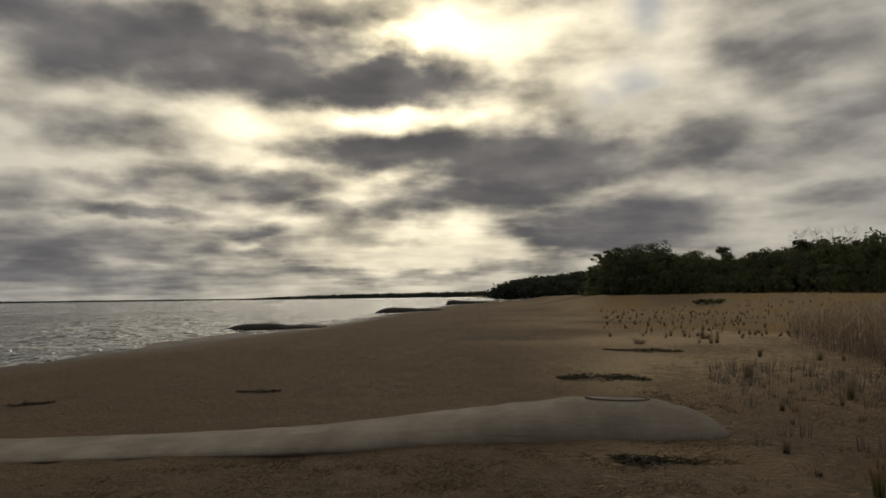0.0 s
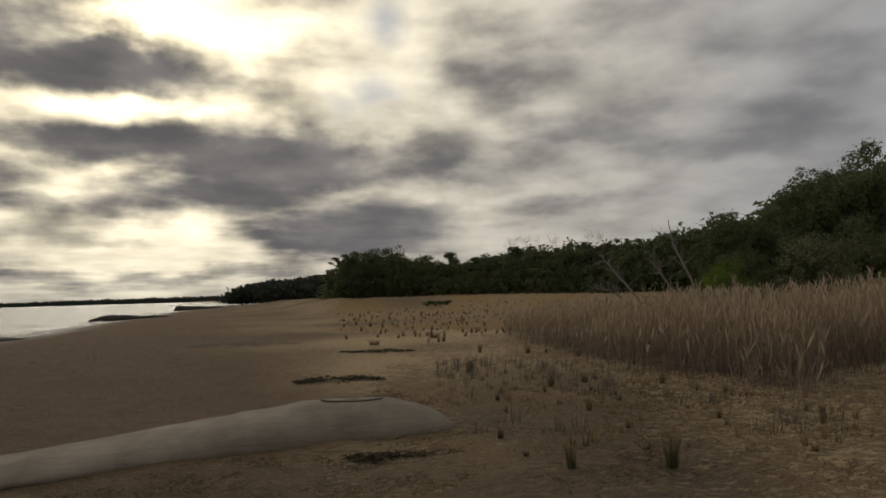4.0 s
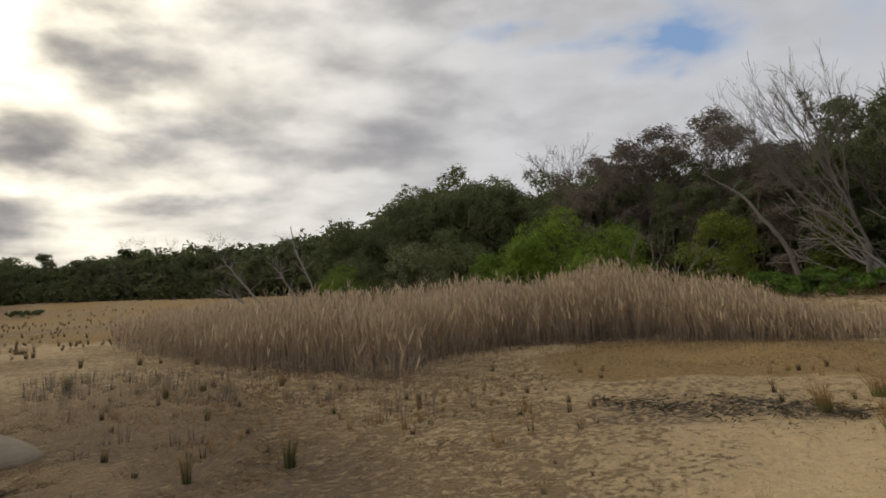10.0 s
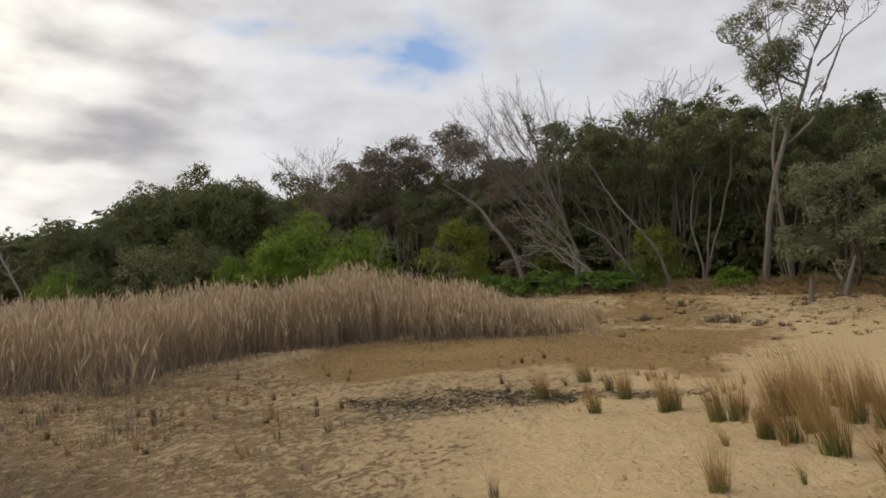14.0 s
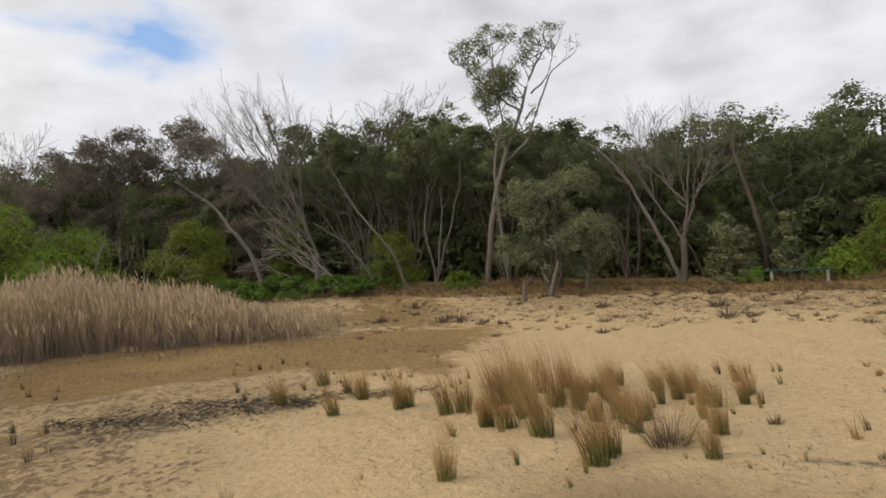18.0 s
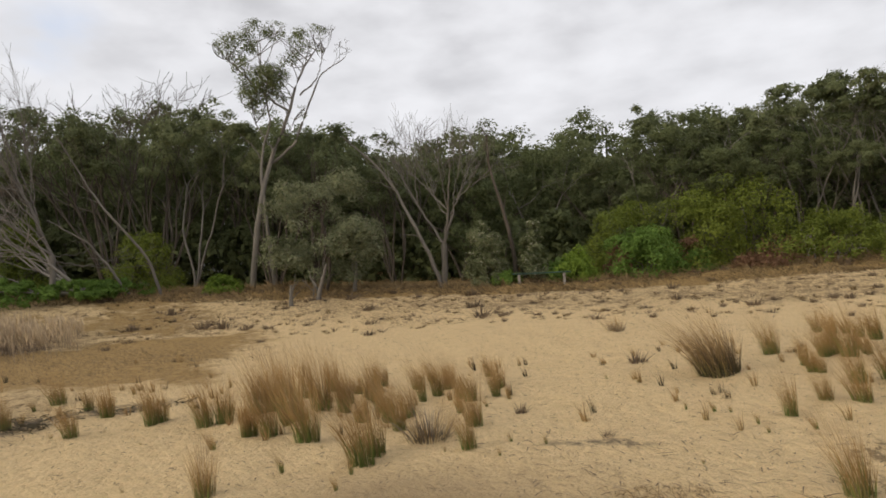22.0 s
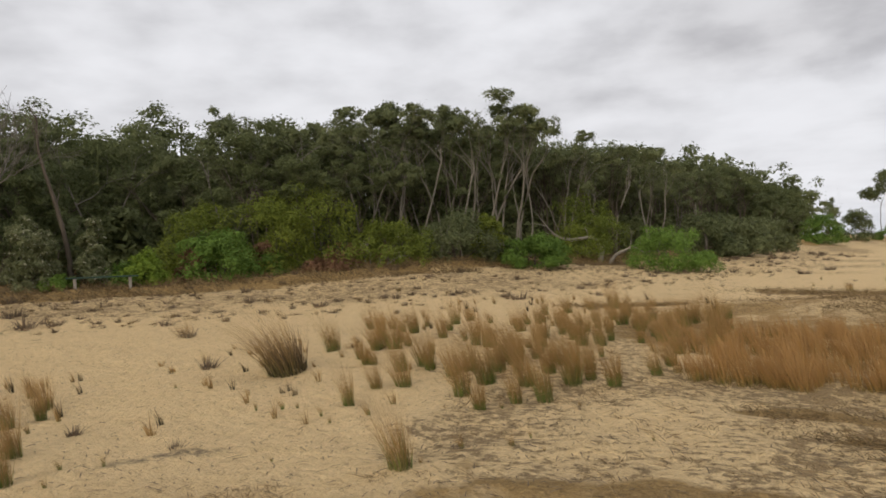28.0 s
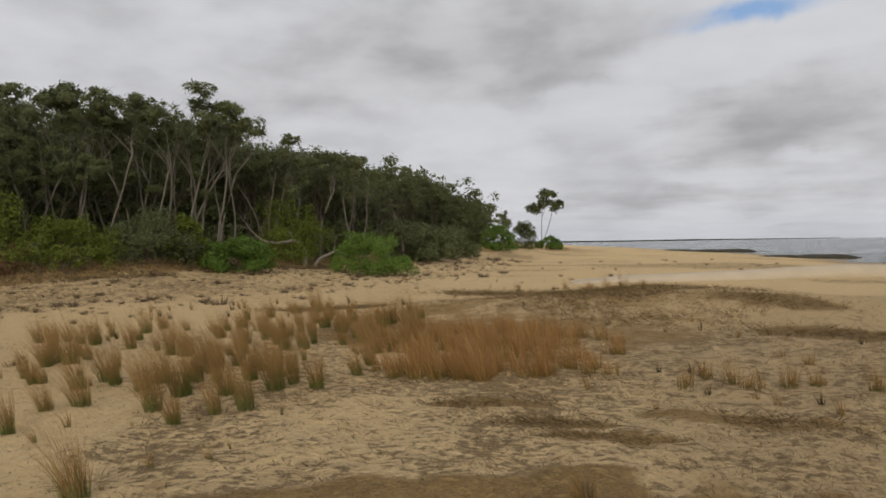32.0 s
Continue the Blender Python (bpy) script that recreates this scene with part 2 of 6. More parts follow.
M = {}
M["olive"] = leaf_material("dark_olive_foliage", (0.032, 0.041, 0.017), (0.104, 0.116, 0.050))
M["teatree"] = leaf_material("grey_green_foliage", (0.038, 0.048, 0.021), (0.128, 0.138, 0.066))
M["bright"] = leaf_material("bright_green_foliage", (0.042, 0.073, 0.009), (0.142, 0.192, 0.027))
M["yellow"] = leaf_material("yellow_green_foliage", (0.037, 0.052, 0.009), (0.130, 0.150, 0.024))
M["silver"] = leaf_material("silver_green_foliage", (0.05, 0.058, 0.026), (0.17, 0.175, 0.09), (0.36, 0.35, 0.25))
M["banksia"] = leaf_material("dull_green_banksia_foliage", (0.040, 0.048, 0.025), (0.145, 0.152, 0.085), (0.22, 0.215, 0.14))
M["drab"] = leaf_material("brown_grey_brush", (0.055, 0.046, 0.036), (0.150, 0.122, 0.096))
M["green"] = leaf_material("fresh_green_foliage", (0.034, 0.064, 0.012), (0.115, 0.176, 0.033))
M["rust"] = leaf_material("dead_brown_twigs", (0.06, 0.035, 0.02), (0.18, 0.10, 0.06))
M["far"] = leaf_material("far_foliage", (0.016, 0.020, 0.014), (0.036, 0.043, 0.028))
M["bark"] = bark_material("grey_brown_bark", (0.045, 0.036, 0.028), (0.155, 0.128, 0.104))
M["pale"] = bark_material("pale_smooth_bark", (0.095, 0.083, 0.070), (0.27, 0.245, 0.212))
M["dead"] = bark_material("weathered_dead_wood", (0.13, 0.115, 0.10), (0.40, 0.36, 0.32))
M["grey_wood"] = bark_material("grey_bare_wood", (0.085, 0.075, 0.064), (0.25, 0.225, 0.198))
M["twig"] = bark_material("grey_brown_twigs", (0.06, 0.05, 0.042), (0.18, 0.15, 0.125))
M["tuft"] = blade_material("tussock_blades", (0.0, (0.075, 0.13, 0.022)), (0.32, (0.15, 0.165, 0.038)), (0.55, (0.28, 0.165, 0.052)), (1.0, (0.38, 0.22, 0.082)))
M["brown_tuft"] = blade_material("brown_sedge_blades", (0.0, (0.10, 0.10, 0.028)), (0.3, (0.25, 0.165, 0.05)), (0.55, (0.37, 0.205, 0.07)), (1.0, (0.44, 0.26, 0.11)))
M["green_tuft"] = blade_material("green_rush_blades", (0.0, (0.025, 0.045, 0.012)), (0.5, (0.06, 0.085, 0.028)), (1.0, (0.16, 0.13, 0.06)))
M["grey_tuft"] = blade_material("grey_dry_blades", (0.0, (0.07, 0.06, 0.045)), (0.6, (0.20, 0.16, 0.12)), (1.0, (0.30, 0.24, 0.18)))
M["stalk"] = blade_material("dry_grass_stalks", (0.0, (0.14, 0.14, 0.045)), (0.4, (0.29, 0.185, 0.07)), (1.0, (0.40, 0.245, 0.105)))
M["sedge"] = blade_material("dark_sedge_blades", (0.0, (0.025, 0.028, 0.014)), (0.4, (0.075, 0.06, 0.03)), (0.7, (0.19, 0.125, 0.065)), (1.0, (0.27, 0.18, 0.10)))
M["shrublet"] = leaf_material("grey_brown_low_leaves", (0.055, 0.041, 0.028), (0.16, 0.115, 0.076))
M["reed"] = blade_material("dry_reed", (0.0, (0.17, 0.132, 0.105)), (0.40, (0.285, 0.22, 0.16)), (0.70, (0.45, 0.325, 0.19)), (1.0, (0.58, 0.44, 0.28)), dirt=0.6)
M["straw"] = blade_material("dry_matted_grass", (0.0, (0.13, 0.09, 0.05)), (0.6, (0.30, 0.205, 0.10)), (1.0, (0.44, 0.32, 0.17)))
M["turf"] = blade_material("dark_dry_turf", (0.0, (0.06, 0.044, 0.02)), (0.6, (0.175, 0.115, 0.05)), (1.0, (0.28, 0.185, 0.09)))
M["twig_litter"] = bark_material("brown_twig_litter", (0.075, 0.055, 0.038), (0.22, 0.165, 0.11))
M["dune"] = blade_material("dune_edge_grass", (0.0, (0.10, 0.072, 0.038)), (0.6, (0.25, 0.17, 0.08)), (1.0, (0.38, 0.27, 0.13)))
M["debris"] = bark_material("dark_plant_litter", (0.045, 0.038, 0.025), (0.14, 0.115, 0.07))


def build_sand(g, s):
    p = where(g)
    straw, litter, wet, gold = (attribute(g, k) for k in ("straw", "litter", "wet", "gold"))
    big = g.noise(p, 0.35, 4)["Fac"]
    mid = g.noise(p, 2.4, 6, 0.6)["Fac"]
    fine = g.noise(p, 26.0, 4, 0.7)["Fac"]
    grain = g.noise(p, 210.0, 2)["Fac"]
    shell = g.noise(p, 60.0, 1)["Fac"]
    # dull base colour carries the backlit look of sunward sand; golden sand elsewhere
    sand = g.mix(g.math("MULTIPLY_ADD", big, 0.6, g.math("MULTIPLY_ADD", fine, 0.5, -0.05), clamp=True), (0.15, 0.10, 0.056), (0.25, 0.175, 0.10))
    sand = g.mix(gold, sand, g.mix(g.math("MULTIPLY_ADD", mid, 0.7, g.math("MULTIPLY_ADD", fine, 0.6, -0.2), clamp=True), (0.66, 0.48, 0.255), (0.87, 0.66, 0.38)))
    sand = g.mix(g.math("MULTIPLY", g.range(grain, 0.52, 0.72), 0.4), sand, (0.22, 0.16, 0.10))
    sand = g.mix(g.math("MULTIPLY", g.range(fine, 0.5, 0.72), 0.35), sand, (0.30, 0.21, 0.12))
    sand = g.mix(g.math("MULTIPLY", g.range(shell, 0.70, 0.76), 0.5), sand, (0.80, 0.74, 0.62))
    lump = g.noise(p, 9.0, 5, 0.62)["Fac"]
    sand = g.mix(g.range(lump, 0.40, 0.66, 0.0, 0.30), sand, g.mix(0.55, sand, (0.20, 0.13, 0.07)))
    speck = g.noise(p, 85.0, 2, 0.6)["Fac"]
    sand = g.mix(g.math("MULTIPLY", g.range(speck, 0.60, 0.69), g.range(mid, 0.40, 0.60, 0.25, 0.75)), sand, (0.12, 0.085, 0.05))
    stretch = g.noise(g.vmath("MULTIPLY", p, (1.0, 1.25, 1.0)), 8.5, 8, 0.70, 0.1)["Fac"]
    crumb = g.noise(p, 42.0, 6, 0.75)["Fac"]
    patchy = g.math("ADD", g.math("MULTIPLY_ADD", stretch, 3.4, -1.7), g.math("ADD", g.math("MULTIPLY_ADD", mid, 1.6, -0.8), g.math("MULTIPLY_ADD", crumb, 1.2, -0.6)))
    mat = g.range(g.math("ADD", litter, patchy), 0.32, 0.62)
    mat = g.math("MULTIPLY", mat, g.range(litter, 0.0, 0.15))
    rubbish = g.mix(g.range(crumb, 0.36, 0.64), (0.14, 0.094, 0.052), (0.32, 0.222, 0.122))
    colour = g.mix(g.math("MULTIPLY", mat, 0.80), sand, rubbish)
    colour = g.mix(g.math("MULTIPLY", g.range(crumb, 0.60, 0.68), g.math("MULTIPLY_ADD", litter, 0.55, 0.3)), colour, (0.09, 0.065, 0.04))
    cover = g.range(g.math("ADD", straw, g.math("MULTIPLY_ADD", mid, 1.0, -0.5)), 0.3, 0.7)
    dry = g.mix(g.range(g.math("ADD", g.math("MULTIPLY", stretch, 0.6), g.math("MULTIPLY", crumb, 0.5)), 0.40, 0.70), (0.225, 0.145, 0.062), (0.46, 0.31, 0.135))
    colour = g.mix(cover, colour, dry)
    colour = g.mix(g.math("MULTIPLY", attribute(g, "black"), g.range(stretch, 0.38, 0.55)), colour, g.mix(fine, (0.05, 0.042, 0.036), (0.13, 0.105, 0.085)))
    colour = g.mix(wet, colour, g.mix(0.55, colour, (0.05, 0.04, 0.03)))
    g.put(s.inputs["Roughness"], g.range(wet, 0.0, 1.0, 0.95, 0.45, False))
    height = g.math("ADD", g.math("MULTIPLY", mid, 0.5), g.math("ADD", g.math("MULTIPLY", fine, 0.28), g.math("MULTIPLY", stretch, g.math("MULTIPLY_ADD", mat, 0.16, 0.08))))
    height = g.math("ADD", height, g.math("MULTIPLY", lump, 0.6))
    return colour, height, 0.2


M["sand"] = material("beach_sand", build_sand, 0.95, 0.15)


def build_water(g, s):
    p = where(g)
    a = g.noise(g.vmath("MULTIPLY", p, (1.0, 0.4, 1.0)), 0.8, 3, 0.5, 0.3)["Fac"]
    b = g.noise(g.vmath("MULTIPLY", p, (1.0, 0.5, 1.0)), 2.6, 2, 0.5)["Fac"]
    c = g.noise(p, 0.03, 2)["Fac"]
    g.put(s.inputs["Roughness"], g.range(c, 0.3, 0.7, 0.06, 0.14))
    return g.mix(c, (0.016, 0.026, 0.030), (0.036, 0.05, 0.052)), g.math("MULTIPLY_ADD", b, 0.5, a), 1.1


M["water"] = material("choppy_sea_water", build_water, 0.15, 0.5)


def build_cloth(g, s):
    p = g.node("ShaderNodeTexCoord").outputs["Object"]
    n = g.noise(p, 1.4, 6, 0.6)["Fac"]
    weave = g.noise(g.vmath("MULTIPLY", p, (1.0, 3.0, 3.0)), 45.0, 3)["Fac"]
    stain = g.noise(g.vmath("MULTIPLY", p, (3.0, 1.0, 0.7)), 1.1, 5)["Fac"]
    crease = g.noise(g.vmath("MULTIPLY", p, (0.6, 4.0, 4.0)), 2.2, 5, 0.6, 0.8)["Fac"]
    c = g.mix(g.range(n, 0.32, 0.68), (0.25, 0.208, 0.152), (0.40, 0.338, 0.252))
    c = g.mix(g.range(stain, 0.50, 0.75, 0.0, 0.45), c, (0.19, 0.15, 0.10))
    c = g.mix(g.range(crease, 0.60, 0.76, 0.0, 0.22), c, (0.13, 0.11, 0.085))
    return g.mix(g.math("MULTIPLY", weave, 0.3), c, (0.22, 0.19, 0.145)), g.math("MULTIPLY_ADD", crease, 3.0, weave), 0.012


M["geotube"] = material("weathered_geotextile", build_cloth, 0.9, 0.2)
M["sandy_tube"] = bark_material("sand_dusted_geotextile", (0.42, 0.35, 0.26), (0.58, 0.49, 0.38))
M["dark_tube"] = bark_material("wet_weedy_geotextile", (0.025, 0.024, 0.02), (0.085, 0.075, 0.055))
M["white_paint"] = material("white_vehicle_paint", lambda g, s: (g.mix(g.noise(where(g), 3.0)["Fac"], (0.72, 0.73, 0.74), (0.82, 0.82, 0.82)), None, 0), 0.4)
M["glass"] = material("dark_vehicle_glass", lambda g, s: (g.mix(g.noise(where(g), 3.0)["Fac"], (0.02, 0.025, 0.03), (0.05, 0.055, 0.06)), None, 0), 0.1, 0.6)
M["green_paint"] = material("dark_green_paint", lambda g, s: (g.mix(g.noise(where(g), 8.0)["Fac"], (0.015, 0.04, 0.03), (0.035, 0.07, 0.05)), None, 0), 0.6)
M["rubber"] = material("black_rubber", lambda g, s: (g.mix(g.noise(where(g), 30.0)["Fac"], (0.02, 0.02, 0.02), (0.05, 0.05, 0.05)), None, 0), 0.9)

# ---- the lie of the land ----
SEA = -0.55
# shore: y, x where the water begins
SHORE = np.array([(-4600, -60), (-227, -43), (-103, -37), (-70, -34.5), (-62, -32), (-30, -25), (0, -19), (20, -17.6), (30, -15.6), (46, -13.6), (97, -8), (200, 3), (330, 36), (420, 46), (700, 60), (4600, 60)], float)
# forest edge: y, x, ground height there
EDGE = np.array([(-4600, 0, 0.6), (-130, -9, 0.6), (-97, -5, 0.7), (-80, 3, 1.3), (-59, 8.4, 1.0), (-44, 10.1, 0.65), (-36, 13, 0.75), (-29, 15, 0.95), (-25, 16.3, 0.93),
                 (-21, 18, 0.88), (-17.4, 20.7, 0.54), (-12, 23.6, 0.58), (-8.8, 25.5, 0.8), (-4.9, 27.6, 0.75), (0, 29, 1.05), (5, 30.6, 1.25), (15, 32.6, 1.3),
                 (29, 32.7, 1.2), (41, 35, 1.3), (59, 33.5, 1.45), (70, 29.5, 1.5), (82, 20.5, 1.5), (105, 20, 1.5), (160, 33, 1.4), (260, 40, 1.4), (420, 70, 1.4), (4600, 100, 1.4)], float)


def ease(a, b, v):
    v = np.clip((np.asarray(v, float) - a) / (b - a), 0, 1)
    return v * v * (3 - 2 * v)


def lattice(x, y, cell, seed):
    """Smooth value noise on arrays, -1 to 1."""
    x, y = np.asarray(x, float) / cell, np.asarray(y, float) / cell
    i, j = np.floor(x), np.floor(y)
    u, v = x - i, y - j
    u, v = u * u * (3 - 2 * u), v * v * (3 - 2 * v)

    def h(a, b):
        s = np.sin(a * 127.1 + b * 311.7 + seed * 74.7) * 43758.5453
        return (s - np.floor(s)) * 2 - 1
    return (h(i, j) * (1 - u) + h(i + 1, j) * u) * (1 - v) + (h(i, j + 1) * (1 - u) + h(i + 1, j + 1) * u) * v


def edge_x(y):
    return np.interp(y, EDGE[:, 0], EDGE[:, 1])


def land(x, y):
    """Height of the ground, without the finest relief."""
    x, y = np.asarray(x, float), np.asarray(y, float)
    s = x - np.interp(y, SHORE[:, 0], SHORE[:, 1])
    z = np.where(s > 0, SEA + (0 - SEA) * ease(0, 13, s), SEA + np.maximum(s * 0.06, -4))
    u = x - edge_x(y)
    z = z + np.interp(y, EDGE[:, 0], EDGE[:, 2]) * ease(-11, 0.5, u) + 0.02 * np.clip(u, 0, 60)
    dry = ease(1, 6, s)
    r = np.hypot(x, y)
    hx, hy = bearing(190, 17)
    z = z + 0.28 * np.exp(-(((x - bearing(199, 16)[0]) / 3.2) ** 2 + ((y - bearing(199, 16)[1]) / 1.8) ** 2)) + 0.42 * np.exp(-(((x - hx) / 4.6) ** 2 + ((y - hy) / 2.2) ** 2))
    return z + dry * (0.05 * lattice(x, y, 4.5, 1) * ease(2, 10, r) + 0.03 * lattice(x, y, 1.7, 2) + 0.10 * lattice(x, y, 2.6, 5) * ease(-7, -1, u) + 0.16 * ease(-3.4, -2.2, u) * (1 - ease(-1.4, 0.2, u)) * (1 + 0.6 * lattice(x, y, 3.2, 6)))


def ground_z(x, y):
    return float(land(x, y))


def relief(x, y):
    return 0.030 * lattice(x, y, 0.6, 3) + 0.020 * lattice(x, y, 0.26, 4)


# ---- building helpers ----
def fast_mesh(name, verts, faces, mat, attrs=None, smooth=False):
    """A mesh from arrays of places and of equal-sided faces (one array, or several)."""
    verts = np.asarray(verts, np.float32)
    faces = [np.asarray(f, np.int32) for f in (faces if isinstance(faces, list) else [faces]) if len(f)]
    me = bpy.data.meshes.new(name)
    me.vertices.add(len(verts))
    me.vertices.foreach_set("co", verts.ravel())
    loops = np.concatenate([f.ravel() for f in faces])
    sizes = np.concatenate([np.full(len(f), f.shape[1], np.int32) for f in faces])
    me.loops.add(len(loops))
    me.loops.foreach_set("vertex_index", loops)
    me.polygons.add(len(sizes))
    me.polygons.foreach_set("loop_start", np.concatenate([[0], np.cumsum(sizes)[:-1]]).astype(np.int32))
    me.update(calc_edges=True)
    for key, v in (attrs or {}).items():
        a = me.attributes.new(key, "FLOAT", "POINT")
        a.data.foreach_set("value", np.asarray(v, np.float32))
    me.polygons.foreach_set("use_smooth", np.full(len(sizes), smooth, bool))
    me.materials.append(mat)
    me.validate()
    return me


def child(name, me, parent, label=""):
    ob = new(name, me)
    ob.parent = parent
    return tagged(ob, label)


class Soup:
    """Collects vertices and faces of many small pieces for one mesh."""

    def __init__(self):
        self.v, self.q, self.t, self.h, self.n = [], [], [], [], 0

    def add(self, verts, quads=None, tris=None, h=None):
        verts = np.asarray(verts, float).reshape(-1, 3)
        self.v.append(verts)
        self.h.append(np.zeros(len(verts)) if h is None else np.asarray(h, float).ravel())
        if quads is not None and len(quads):
            self.q.append(np.asarray(quads) + self.n)
        if tris is not None and len(tris):
            self.t.append(np.asarray(tris) + self.n)
        self.n += len(verts)

    def mesh(self, name, mat, smooth=False):
        faces = [np.concatenate(f) for f in (self.q, self.t) if f]
        return fast_mesh(name, np.concatenate(self.v), faces, mat, {"h": np.concatenate(self.h)}, smooth)


def tube(soup, pts, radii, sides=6):
    """A tapered limb along points."""
    pts, radii = np.asarray(pts, float), np.asarray(radii, float)
    t = np.gradient(pts, axis=0)
    t /= np.linalg.norm(t, axis=1)[:, None] + 1e-9
    ref = np.where(np.abs(t[:, 2:3]) > 0.9, [[1.0, 0, 0]], [[0, 0, 1.0]])
    a = np.cross(t, ref)
    a /= np.linalg.norm(a, axis=1)[:, None] + 1e-9
    b = np.cross(t, a)
    ang = np.linspace(0, 2 * np.pi, sides, endpoint=False)
    ring = pts[:, None] + radii[:, None, None] * (np.cos(ang)[None, :, None] * a[:, None] + np.sin(ang)[None, :, None] * b[:, None])
    n = len(pts)
    i, j = np.meshgrid(np.arange(n - 1), np.arange(sides), indexing="ij")
    k = (j + 1) % sides
    quads = np.stack([i * sides + j, i * sides + k, (i + 1) * sides + k, (i + 1) * sides + j], -1).reshape(-1, 4)
    soup.add(ring.reshape(-1, 3), quads)


def leaves(soup, centres, rng, length, width, droop=0.2, size=1.0, face=None):
    """Small pointed leaves or sprigs, one at each place; face: the way their flat sides look, roughly."""
    n = len(centres)
    d = rng.normal(size=(n, 3))
    d[:, 2] = d[:, 2] * 0.7 - droop
    if face is not None:
        flat = face + rng.normal(size=(n, 3)) * 0.38
        flat /= np.linalg.norm(flat, axis=1)[:, None] + 1e-9
        d = d - flat * (d * flat).sum(1)[:, None]
    d /= np.linalg.norm(d, axis=1)[:, None] + 1e-9
    w = np.cross(d, rng.normal(size=(n, 3)) if face is None else flat)
    w /= np.linalg.norm(w, axis=1)[:, None] + 1e-9
    ln = (length * rng.uniform(0.6, 1.3, n) * size)[:, None]
    wd = (width * rng.uniform(0.6, 1.3, n) * size)[:, None]
    v = np.stack([centres + w * wd * 0.5, centres + d * ln + w * wd * 0.1, centres - w * wd * 0.5 + d * ln * 0.15], 1)
    soup.add(v.reshape(-1, 3), tris=np.arange(n * 3).reshape(n, 3), h=rng.uniform(0, 1, n * 3))


def unit(v):
    return v / (np.linalg.norm(v, axis=1)[:, None] + 1e-9)


def billow(soup, rng, lobes, pads, n, leaf, flat=0.8, under=-0.35, pad=(0.32, 0.56), loose=0.12):
    """Foliage in rounded lobes (x, y, z, radius), each built of smaller leaf pads whose leaves look outward."""
    lobes = np.asarray(lobes, float)
    share = lobes[:, 3] ** 2
    own = rng.choice(len(lobes), pads, p=share / share.sum())
    way = unit(rng.normal(size=(pads, 3)))
    way[:, 2] = np.where(way[:, 2] < under, -way[:, 2], way[:, 2])
    r = lobes[own, 3] * rng.uniform(*pad, pads)
    mid = lobes[own, :3] + way * (lobes[own, 3] * rng.uniform(0.5, 0.85, pads))[:, None] * [1, 1, flat]
    share = r ** 2
    which = rng.choice(pads, n, p=share / share.sum())
    out = unit(rng.normal(size=(n, 3)) + way[which] * 0.7 + [0, 0, 0.35])
    reach = np.where(rng.uniform(size=n) < loose, rng.uniform(1.0, 1.5, n), rng.uniform(0.62, 1.05, n))
    at = mid[which] + out * (r[which] * reach)[:, None] * [1, 1, flat]
    leaves(soup, at, rng, *leaf, face=unit(out * 0.8 + way[which] * 0.45 + [0, 0, 0.2]))


def bough(rng, start, way, length, steps, wander, rise):
    """Points of a crooked limb."""
    pts, d = [np.array(start, float)], np.array(way, float)
    for _ in range(steps):
        d = d + rng.normal(scale=wander, size=3)
        d[2] += rise
        d /= np.linalg.norm(d)
        pts.append(pts[-1] + d * length / steps)
    return np.array(pts), d


def branching(rng, wood, start, way, length, radius, depth, tips, spread=0.7, wander=0.16, rise=0.05, split=(2, 4), shrink=0.66, end=0.45, sides=(7, 5, 4, 3, 3), thin=0.004):
    pts, d = bough(rng, start, way, length, 5 if depth > 1 else 3, wander, rise)
    level = min(len(sides) - 1, max(0, 4 - depth))
    tube(wood, pts, np.maximum(np.linspace(radius, radius * end, len(pts)), thin), sides[level])
    if depth <= 0:
        tips.append(pts[-1])
        tips.append(pts[len(pts) // 2])
        return
    for k in range(rng.integers(*split)):
        at = pts[-1] if k == 0 else pts[rng.integers(max(1, len(pts) - 3), len(pts))]
        turn = rng.normal(size=3) * spread
        turn[2] *= 0.6
        branching(rng, wood, at, (d + turn) / np.linalg.norm(d + turn), length * shrink * rng.uniform(0.75, 1.2), radius * end * rng.uniform(0.75, 1.0), depth - 1, tips,
                  spread, wander, rise, split, shrink, end, sides, thin)


def finish_tree(name, rng, wood, foliage, wood_mat, leaf_mat, label, category="tree", group="", limbs=()):
    """An Empty at the foot with a trunk, its single limbs and, where it has leaves, a crown."""
    ob = new(name)
    tagged(ob, label, category, group)
    child("trunk", wood.mesh("trunk", wood_mat, True), ob)
    for limb in limbs:
        child("limb", limb.mesh("limb", wood_mat, True), ob)
    if foliage is not None:
        child("crown", foliage.mesh("crown", leaf_mat), ob)
    return ob


